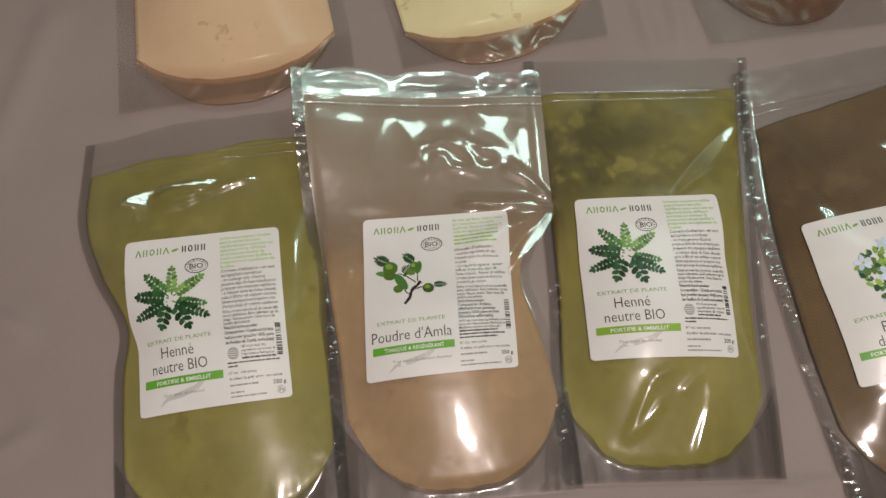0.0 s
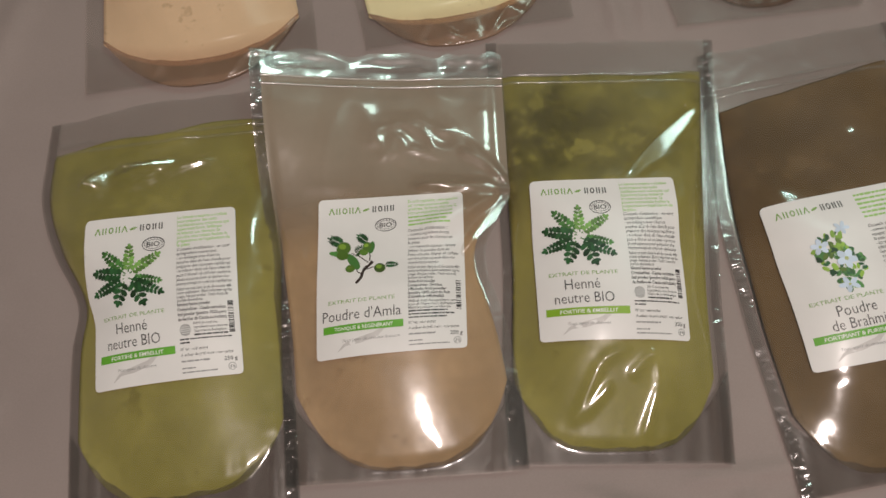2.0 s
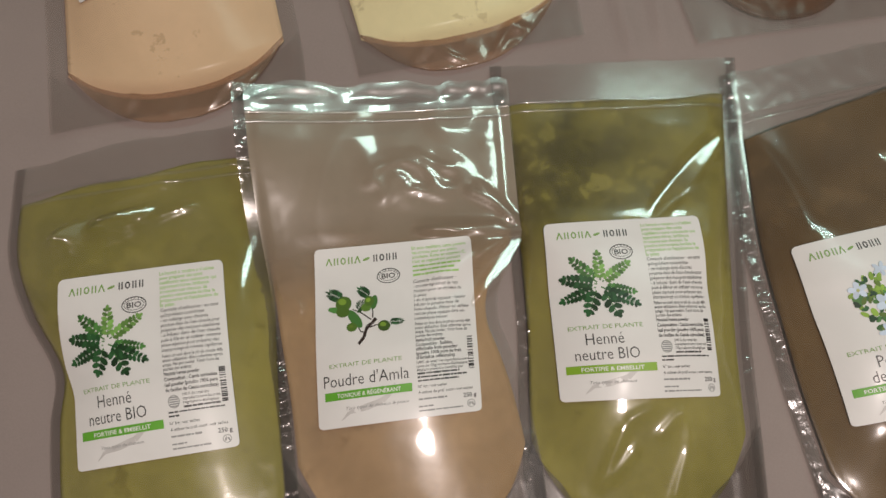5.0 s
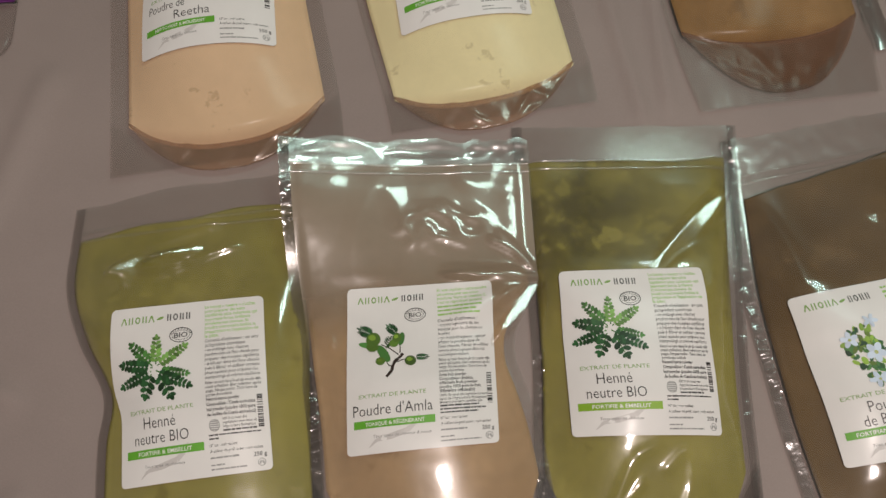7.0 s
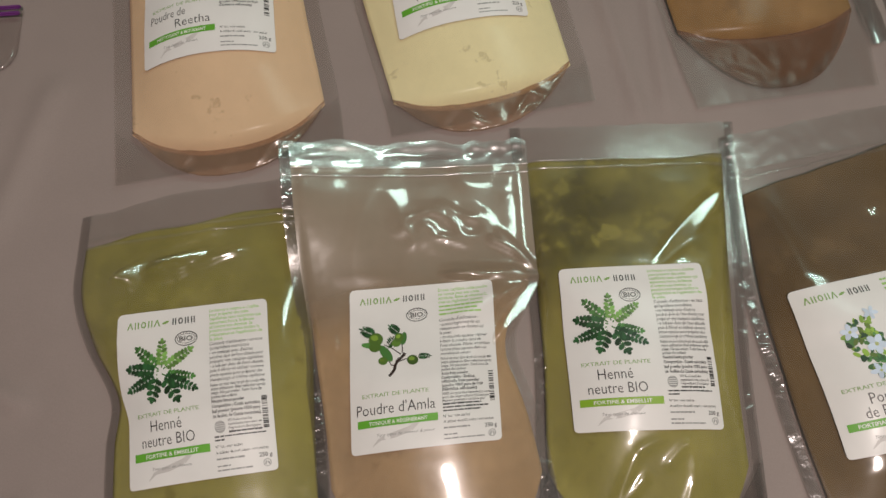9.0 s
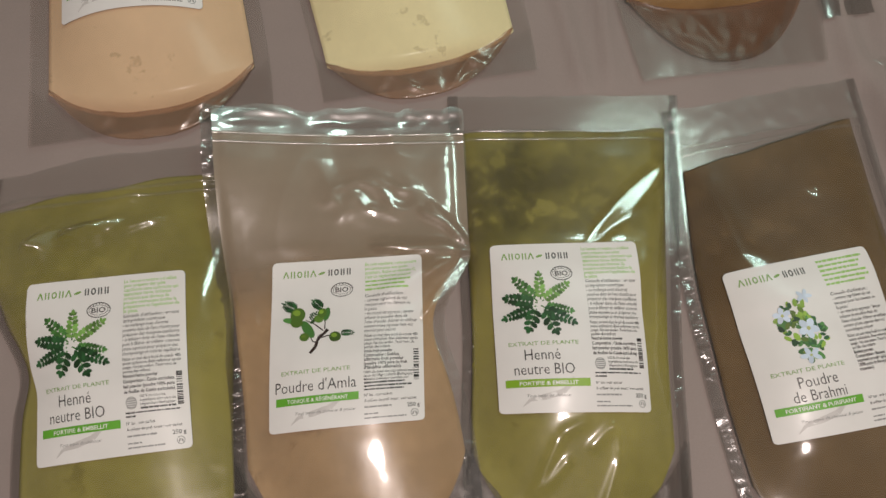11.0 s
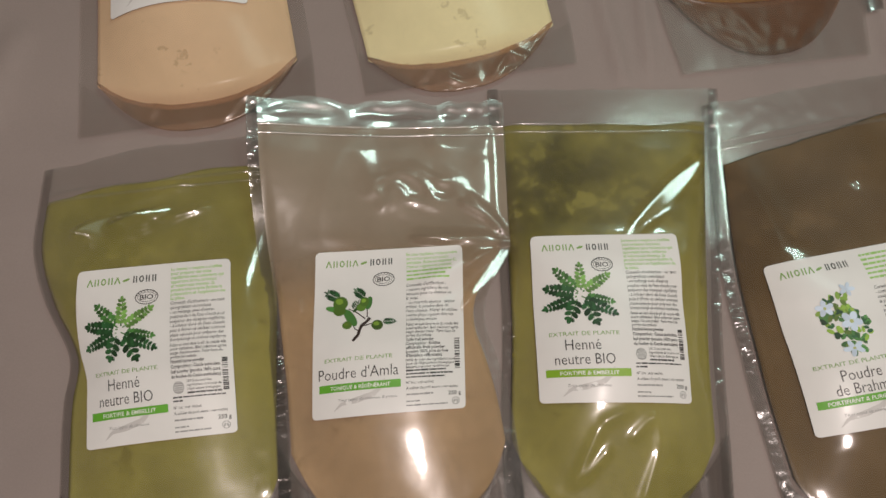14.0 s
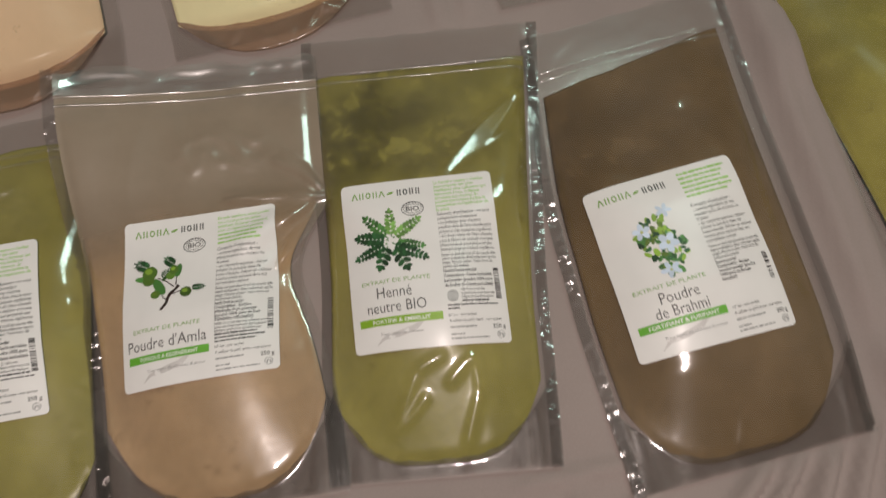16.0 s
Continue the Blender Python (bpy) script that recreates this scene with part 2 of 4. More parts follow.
def closed_sheet(nu, nv, top, low):
    """Vertices and faces of a sheet with thickness: top(i, j) and low(i, j) give its two sides."""
    verts = [top(i, j) for j in range(nv) for i in range(nu)] + [low(i, j) for j in range(nv) for i in range(nu)]
    n = nu * nv
    faces = grid_faces(nu, nv) + grid_faces(nu, nv, n, True)
    rim = [i for i in range(nu)] + [j * nu + nu - 1 for j in range(1, nv)] + [(nv - 1) * nu + i for i in range(nu - 2, -1, -1)] + [j * nu for j in range(nv - 2, 0, -1)]
    for a, b in zip(rim, rim[1:] + rim[:1]):
        faces.append((b, a, a + n, b + n))
    return verts, faces


def box(name, lo, hi, mat, parent=None, bevel=0.0):
    bm = bmesh.new()
    bmesh.ops.create_cube(bm, size=1.0, matrix=Matrix.LocRotScale([(a + b) / 2 for a, b in zip(lo, hi)], None, [b - a for a, b in zip(lo, hi)]))
    if bevel:
        bmesh.ops.bevel(bm, geom=bm.edges[:], offset=bevel, segments=3, affect="EDGES")
    return part(name, bm, mat, parent)


def smooth01(x):
    x = min(1.0, max(0.0, x))
    return x * x * (3 - 2 * x)


def curve_at(pts, b):
    """A value that follows (b, value) points smoothly."""
    if b <= pts[0][0]:
        return pts[0][1]
    for (b0, v0), (b1, v1) in zip(pts, pts[1:]):
        if b <= b1:
            return v0 + (v1 - v0) * smooth01((b - b0) / (b1 - b0)) if len(pts) > 2 else v0 + (v1 - v0) * (b - b0) / (b1 - b0)
    return pts[-1][1]


def spline_at(pts, b):
    """A value that follows (b, value) points along an even curve."""
    if b <= pts[0][0]:
        return pts[0][1]
    if b >= pts[-1][0]:
        return pts[-1][1]
    k = max(i for i in range(len(pts) - 1) if pts[i][0] <= b)

    def slope(i):
        i0, i1 = max(0, i - 1), min(len(pts) - 1, i + 1)
        return (pts[i1][1] - pts[i0][1]) / (pts[i1][0] - pts[i0][0])

    (b0, v0), (b1, v1) = pts[k], pts[k + 1]
    h = b1 - b0
    t = (b - b0) / h
    return (v0 * (1 + 2 * t) * (1 - t) ** 2 + v1 * t * t * (3 - 2 * t) + h * slope(k) * t * (1 - t) ** 2 - h * slope(k + 1) * t * t * (1 - t))


# ---- room and bed ----
for nm, lo, hi in (("wall_north", (-2.0, 2.2, -0.55), (2.0, 2.3, 2.0)), ("wall_south", (-2.0, -2.3, -0.55), (2.0, -2.2, 2.0)),
                   ("wall_east", (2.0, -2.3, -0.55), (2.1, 2.3, 2.0)), ("wall_west", (-2.1, -2.3, -0.55), (-2.0, 2.3, 2.0))):
    tagged(box(nm, lo, hi, m_wall), "plain off-white plastered bedroom wall", "wall", kind="structure")
tagged(box("ceiling", (-2.1, -2.3, 2.0), (2.1, 2.3, 2.1), m_ceiling), "plain white plastered ceiling", "ceiling", kind="structure")
tagged(box("floor", (-2.1, -2.3, -0.60), (2.1, 2.3, -0.55), m_floor), "brown wooden bedroom floor", "floor", kind="structure")
tagged(box("mattress", (-0.95, -1.0, -0.55), (0.95, 1.0, -0.012), m_ceiling, bevel=0.04), "thick white mattress under a mauve sheet", "mattress")


def fold(x, y, x0, y0, x1, y1, width, height):
    """A soft ridge of cloth along a line."""
    dx, dy = x1 - x0, y1 - y0
    n = math.hypot(dx, dy)
    t = ((x - x0) * dx + (y - y0) * dy) / (n * n)
    d = ((x - x0) * dy - (y - y0) * dx) / n
    return height * math.exp(-(d / width) ** 2) * smooth01((t + 0.1) / 0.25) * smooth01((1.1 - t) / 0.25)


FOLDS = [(0.135, 0.30, 0.165, 0.16, 0.006, 0.0045), (0.175, 0.32, 0.185, 0.17, 0.005, 0.004),
         (0.380, 0.19, 0.428, -0.09, 0.010, 0.0110), (0.404, 0.15, 0.446, -0.11, 0.007, 0.0090), (0.395, 0.30, 0.405, 0.10, 0.012, 0.0080), (0.360, 0.30, 0.372, 0.17, 0.009, 0.0060), (0.428, -0.09, 0.452, -0.22, 0.010, 0.0100), (0.462, -0.11, 0.490, -0.22, 0.008, 0.0090),
         (0.345, -0.156, 0.285, -0.225, 0.0055, 0.0085), (0.351, -0.163, 0.295, -0.224, 0.0035, -0.0045), (0.366, -0.152, 0.312, -0.228, 0.0045, 0.0085), (0.372, -0.158, 0.322, -0.229, 0.0032, -0.0045),
         (0.386, -0.150, 0.350, -0.232, 0.0060, 0.0090), (0.395, -0.152, 0.360, -0.232, 0.0035, -0.0050), (0.414, -0.135, 0.372, -0.235, 0.0050, 0.0080), (0.421, -0.137, 0.380, -0.235, 0.0035, -0.0045), (0.432, -0.14, 0.412, -0.235, 0.0070, 0.0100),
         (0.282, -0.168, 0.235, -0.190, 0.0050, 0.0050), (0.262, -0.152, 0.190, -0.163, 0.0040, 0.0035),
         (0.12, -0.172, 0.30, -0.210, 0.005, 0.006), (0.23, -0.165, 0.20, -0.26, 0.006, 0.005), (-0.275, -0.06, -0.37, -0.02, 0.008, 0.004), (-0.26, -0.12, -0.35, -0.18, 0.008, 0.004), (-0.30, 0.20, -0.33, 0.06, 0.012, 0.004)]


def sheet_height(x, y):
    z = 0.0012 * noise.noise(Vector((x * 9, y * 9, 3.1))) + 0.0005 * noise.noise(Vector((x * 31, y * 31, 7.7))) - 0.0012
    for f in FOLDS:
        z += fold(x, y, *f)
    return z


def axis_steps(lo, hi, fine_lo, fine_hi, fine, coarse):
    out, v = [], lo
    while v < hi:
        out.append(v)
        v += fine if fine_lo <= v < fine_hi else coarse
    return out + [hi]


def bed_sheet():
    xs = axis_steps(-1.0, 1.0, -0.42, 0.56, 0.0045, 0.03)
    ys = axis_steps(-1.05, 1.05, -0.34, 0.34, 0.0045, 0.03)
    v, f = closed_sheet(len(xs), len(ys), lambda i, j: (xs[i], ys[j], sheet_height(xs[i], ys[j])), lambda i, j: (xs[i], ys[j], -0.0105))
    ob = mesh_object("bed_sheet", v, f, m_sheet)
    tagged(ob, "mauve grey cotton sheet, softly creased, spread on the bed", "sheet", kind="structure")


bed_sheet()


# ---- pouches ----
SEAL = 0.0075


class Shape:
    """The form of one lying pouch in its own frame: a across, b from its bottom edge to its mouth, in metres."""

    def __init__(self, left, right, length, full, powder_top, slope=0.0, base=0.003, lift=(), creases=(), wrinkle=1.0, seed=0.0, facets=(), floor=0.009, corner=0.046, curl=4.0, tip=0.0, flat=4.0, dip=0.0, roll=0.0, thin=0.0, ramp_long=0.095, ramp_curve=1.15, lip_share=0.14, bends=(), taper=0.15, keep=0.18, quad=None, dull=(), inset=(SEAL, SEAL), skew=0.0, gusset=0.0, zip_gap=0.030, tuck=0.0, crumples=(), slant=0.0):
        self.dull, self.inset, self.skew, self.gusset, self.zip_gap, self.tuck, self.crumples, self.slant = dull, inset, skew, gusset, zip_gap, tuck, crumples, slant
        self.left, self.right, self.length, self.full = left, right, length, full
        self.powder_top, self.slope, self.base, self.lift = powder_top, slope, base, lift
        self.creases, self.wrinkle, self.seed, self.facets = creases, wrinkle, seed, facets
        self.floor, self.corner, self.taper, self.keep, self.quad, self.curl, self.tip, self.flat, self.dip, self.roll, self.thin, self.ramp_long, self.ramp_curve, self.lip_share, self.bends = floor, corner, taper, keep, quad, curl, tip, flat, dip, roll, thin, ramp_long, ramp_curve, lip_share, bends

    def mouth(self, t):
        """Where the mouth's edge lies, from the left (0) to the right (1)."""
        return self.length - self.dip * (1 - smooth01(t / 0.4))

    def edges(self, b):
        return spline_at(self.left, b), spline_at(self.right, b)

    def seal(self, side, b):
        """Width of the weld that shows: a tucked weld all but vanishes past its fold."""
        return SEAL + (0.0012 - SEAL) * smooth01((b - self.tuck) / 0.03) if side and self.tuck else SEAL

    def span(self, t, b):
        """Across the film between its two welds."""
        l, r = self.edges(b)
        return l + self.seal(0, b) + t * (r - l - self.seal(0, b) - self.seal(1, b))

    def across(self, a, b):
        l, r = self.edges(b)
        return (a - l - self.inset[0]) / (r - l - sum(self.inset))

    def powder_low(self, t):
        return self.floor + self.corner * abs(2 * t - 1) ** self.curl + self.skew * (t - 0.5)

    def powder_high(self, t):
        n = noise.noise(Vector((t * 4 + self.seed, 1.3, self.seed))) * 0.004
        return self.powder_top + self.slope * (t - 0.5) + n

    def raised(self, b, a=0.0):
        return self.base + (curve_at(self.lift, b) * ((1 - self.tip) + self.tip * 2.95 * (max(0.0, 0.085 - a) / 0.178) ** 2) if self.lift else 0.0)

    def body(self, a, b):
        """Height of the filled body over the sheet."""
        t = min(1.0, max(0.0, self.across(a, b)))
        c = 1 - abs(2 * t - 1) ** (2.3 + self.flat * smooth01((b - 0.14) / 0.08))
        d = min(1.0, max(0.0, (b - self.powder_low(t)) / self.ramp_long))
        lip = 1 - (1 - min(1.0, d * self.ramp_long / 0.0095)) ** 2
        g = self.lip_share * lip + (1 - self.lip_share) * (1 - (1 - d) ** self.ramp_curve)
        h = self.powder_high(t) - b
        k = self.keep + (1 - self.keep) * smooth01((h - self.thin) / self.taper) if h > 0 else self.keep * math.exp(h / 0.03)
        lump = 1 + (0.04 + 0.06 * smooth01((b - 0.12) / 0.08)) * noise.noise(Vector((a * 22 + self.seed, b * 22, 0.5)))
        bent = sum(fold(a, b, *f) for f in self.bends) * min(1.0, 6 * min(t, 1 - t))
        return self.raised(b, a) + self.full * c * g * k * lump + self.slant * c * min(0.11, max(0.0, h)) * smooth01(b / 0.1) + bent

    def in_label(self, a, b):
        if not self.quad:
            return 0.0
        xs, ys = [p[0] for p in self.quad], [p[1] for p in self.quad]
        m, soft = 0.010, 0.012
        return min(smooth01((a - min(xs) + m) / soft), smooth01((max(xs) + m - a) / soft), smooth01((b - min(ys) + m) / soft), smooth01((max(ys) + m - b) / soft))

    def film(self, a, b):
        """Height of the outer film: the body, and its creases and puckers."""
        t = min(1.0, max(0.0, self.across(a, b)))
        inner = smooth01(min(t, 1 - t) / 0.035)
        w = 0.0006 + 0.0007 * noise.noise(Vector((a * 26 + self.seed, b * 18, 9.0))) + 0.00015 * noise.noise(Vector((a * 80, b * 60 + self.seed, 4.0)))
        ridge = 1 - abs(noise.noise(Vector((a * 17 + self.seed * 3, b * 11, 2.0))))
        w += 0.0013 * max(0.0, ridge - 0.80) / 0.20 * smooth01(0.5 + 2 * noise.noise(Vector((a * 14, b * 14, self.seed + 5)))) * (0.15 + 0.85 * smooth01((b - 0.12) / 0.08))
        for c in self.creases:
            w += fold(a, b, *c)
        for a0, b0, ra, rb, amp, k in self.crumples:
            d = ((a - a0) / ra) ** 2 + ((b - b0) / rb) ** 2
            if d < 1:
                ridged = 1 - 2.2 * abs(noise.noise(Vector((a * k, b * k * 1.2, self.seed + 1.5)))) + 0.35 * noise.noise(Vector((a * k * 2.3, b * k * 2.3, self.seed)))
                w += amp * (1 - smooth01(d)) * max(0.0, 0.5 + ridged)
        # short puckers where the film turns under at the base
        low = (b - self.powder_low(t) - 0.004) / 0.013
        if abs(low) < 2.5 and not self.gusset:
            w += 0.0011 * math.exp(-low * low) * max(0.0, noise.noise(Vector((a * 95 + self.seed, b * 24, 3.3))))
        edge = (0.5 - abs(t - 0.5)) < 0.09
        if edge:
            w += 0.0006 * max(0.0, noise.noise(Vector((a * 40, b * 110 + self.seed, 6.0))))
        z = self.film_smooth(a, b, w, inner)
        for f in self.facets:
            z = self.taut(z, a, b, *f)
        return z

    def taut(self, z, a, b, a0, b0, turn, half_long, half_wide, sa, sb, bend):
        """Film pulled tight into a narrow, nearly flat facet with the slopes sa and sb."""
        c, s = math.cos(radians(turn)), math.sin(radians(turn))
        q, p = (a - a0) * c + (b - b0) * s, -(a - a0) * s + (b - b0) * c
        k = (q / half_long) ** 2 + (p / half_wide) ** 2
        if k > 3.0:
            return z
        flat = self.body(a0, b0) + 0.0028 + 0.5 * abs(sa) * half_long + 0.35 * abs(sb) * half_wide + sa * (a - a0) + sb * (b - b0) + 0.5 * bend * (a - a0) ** 2
        m = 1 - smooth01((k - 0.75) / 1.4)
        return z + m * (max(flat, z - 0.0006) - z)

    def film_smooth(self, a, b, w, inner):
        return self.body(a, b) + 0.0011 + (max(w, -0.0002) * self.wrinkle * inner) * (1 - 0.97 * self.in_label(a, b))


def pouch_body(thing, s, film_mat, powder_mat):
    # powder: a closed pillow
    nu, nv = 44, 64

    def spot(i, j):
        t, w = i / (nu - 1), j / (nv - 1)
        lo, hi = s.powder_low(t), s.powder_high(t)
        b = lo + (hi - lo) * (0.35 * w + 0.65 * smooth01(w))
        l, r = s.edges(b)
        return l + s.inset[0] + t * (r - l - sum(s.inset)), b

    def top(i, j):
        a, b = spot(i, j)
        return a, b, max(s.body(a, b) - 0.0005, s.raised(b, a) + 0.0003)

    v, f = closed_sheet(nu, nv, top, lambda i, j: (*spot(i, j), s.raised(spot(i, j)[1], spot(i, j)[0])))
    mesh_object("powder", v, f, powder_mat, thing)
    # open gusset at the base: a thin lip that slopes from the powder to the sheet
    if s.gusset:
        nu, nv = 48, 14

        def gspot(i, j):
            t, w = i / (nu - 1), j / (nv - 1)
            hi = s.powder_low(t) + 0.004
            lo = hi - s.gusset * (1 - abs(2 * t - 1) ** 2.6) - 0.002
            b = lo + (hi - lo) * w
            l, r = s.edges(max(0.0, b))
            a = l + s.inset[0] + t * (r - l - sum(s.inset))
            pleat = (0.2 if powder_mat is m_rust else 1.0) * sum(h * math.exp(-((t - c - k * w) / 0.022) ** 2) for c, k, h in ((0.22, 0.10, 0.0020), (0.50, -0.22, 0.0024), (0.60, 0.18, 0.0018), (0.84, -0.12, 0.0020))) * math.sin(math.pi * w)
            return a, b, s.raised(b, a) + 0.0005 + pleat + 0.004 * w * (1 - abs(2 * t - 1) ** 2) + (1 - w * w) * (0.0014 * abs(noise.noise(Vector((t * 7, w * 2.2, s.seed)))) + 0.0008 * noise.noise(Vector((t * 19, w * 4, s.seed))))

        v, f = closed_sheet(nu, nv, gspot, lambda i, j: tuple(gspot(i, j)[:2]) + (gspot(i, j)[2] - 0.0003,))
        mesh_object("gusset", v, f, m_rusty if powder_mat is m_rust else m_copper, thing, "copper tinted folded base gusset")
    # front film, from side seal to side seal
    nu, nv = 78, 132
    zip_b = s.length - s.zip_gap

    def fspot(i, j):
        b = zip_b * j / (nv - 1)
        return s.span(i / (nu - 1), b), b

    v = [(*fspot(i, j), s.film(*fspot(i, j))) for j in range(nv) for i in range(nu)]
    mesh_object("front_film", v, grid_faces(nu, nv), film_mat, thing)
    # folded base: extra layers of film in the bottom corners
    nu, nv = 40, 14

    def lowspot(i, j):
        t, w = i / (nu - 1), j / (nv - 1)
        b = 0.001 + (s.floor + s.corner * abs(2 * t - 1) ** 3 + 0.004) * w
        l, r = s.edges(b)
        a = l + 0.001 + t * (r - l - 0.002)
        tuck = 0.0 if s.gusset else 0.0026 * sum(math.exp(-((t - c - 0.25 * (b - 0.02)) / 0.012) ** 2) for c in (0.075 + 0.02 * math.sin(s.seed), 0.90 + 0.02 * math.cos(s.seed)))
        return a, b, s.raised(b, a) + 0.0002 + tuck + 0.0010 * (1 + noise.noise(Vector((a * 105, b * 26, s.seed))))

    v = [lowspot(i, j) for j in range(nv) for i in range(nu)]
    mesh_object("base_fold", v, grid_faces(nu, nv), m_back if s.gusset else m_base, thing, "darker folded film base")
    # back film with its whole outline
    nu, nv = 12, 60

    def bspot(i, j):
        b = s.mouth(i / (nu - 1)) * j / (nv - 1)
        l, r = s.edges(b)
        return l + (r - l) * i / (nu - 1), b

    v = [(*bspot(i, j), s.raised(bspot(i, j)[1], bspot(i, j)[0]) - 0.0007) for j in range(nv) for i in range(nu)]
    mesh_object("back_film", v, grid_faces(nu, nv), m_back, thing)
    # welded side seals
    for side in (0, 1):
        nu, nv = 7, 230

        def sspot(i, j):
            b = s.mouth(side) * j / (nv - 1)
            l, r = s.edges(b)
            k = s.seal(side, b) * i / (nu - 1)
            a = l + k if side == 0 else r - s.seal(side, b) + k
            rough = (0.15 if side in s.dull else 1.0) * smooth01(0.5 + 1.9 * noise.noise(Vector((s.seed * 2 + side * 5, b * 17, 3.0))))
            z = s.raised(b, a) + 0.0002 + 0.0014 * s.seal(side, b) / SEAL * (i if side == 0 else nu - 1 - i) / (nu - 1) + 0.0009 * noise.noise(Vector((a * 55, b * 32 + side * 7, s.seed)))
            z += (0.0002 + 0.0015 * rough) * noise.noise(Vector((a * 130, b * 330, s.seed)))
            return a, b, max(z, s.raised(b, a) + 0.0001)

        v = [sspot(i, j) for j in range(nv) for i in range(nu)]
        mesh_object("side_seal", v, grid_faces(nu, nv), m_soft if side in s.dull else m_seal, thing, "crimped clear side seal")
    # mouth flap above the zip
    nu, nv = 64, 16
    wav = 0.0006 * s.wrinkle ** 3

    def mspot(i, j):
        w = j / (nv - 1)
        b = zip_b + (s.mouth(i / (nu - 1)) - zip_b) * w
        t = i / (nu - 1)
        a = s.span(t, b)
        ripple = 0.0
        if s.roll:
            # two pockets between the zip and the wavy rim, the film between them drawn straight
            lobes = max(0.0, math.sin(math.pi * (t - 0.03) / 0.30)) if t < 0.33 else max(0.0, math.sin(math.pi * (t - 0.37) / 0.36)) if t < 0.73 else 0.5 * abs(math.sin(math.pi * (t - 0.73) / 0.09))
            pocket = 1 - math.cos(2 * math.pi * min(1.0, max(0.0, (w - 0.22) / 0.60)))
            z = s.raised(zip_b, a) + 0.0020 + 0.085 * (b - zip_b) - s.roll * lobes ** 0.6 * pocket + 0.0018 * noise.noise(Vector((t * 6, w * 1.2, 7.0))) + 0.00015 * noise.noise(Vector((t * 26, w * 4, 2.0)))
            ripple = 0.0045 * (lobes - 0.5) * w
        else:
            z = s.film(s.span(t, zip_b), zip_b) * (1 - w) + (s.raised(b, a) + 0.0008) * w
            z += wav * w * (0.6 + noise.noise(Vector((t * 6 + s.seed, w * 1.5, 2.2)))) + 0.0004 * noise.noise(Vector((t * 16, w * 4, s.seed)))
        b += ripple
        return a, b + 0.003 * w * noise.noise(Vector((t * 9, s.seed, 0))), z

    v = [mspot(i, j) for j in range(nv) for i in range(nu)]
    mesh_object("mouth_flap", v, grid_faces(nu, nv), m_zip if s.roll else m_flap, thing, "clear wavy mouth flap above the zip")
    # two zip ridges
    for off in (-0.001, -0.0075):
        nu, nv = 60, 7
        b0 = zip_b + off

        def zspot(i, j):
            a = s.span(i / (nu - 1), b0)
            ang = math.pi * j / (nv - 1)
            return a, b0 - 0.0013 * math.cos(ang), s.film(a, b0) + 0.0002 + 0.0013 * math.sin(ang)

        v = [zspot(i, j) for j in range(nv) for i in range(nu)]
        mesh_object("zip_ridge", v, grid_faces(nu, nv), m_zip if s.roll else m_flap, thing, "raised clear zip ridge")


# ---- labels ----
LW, LH = 100.0, 116.0


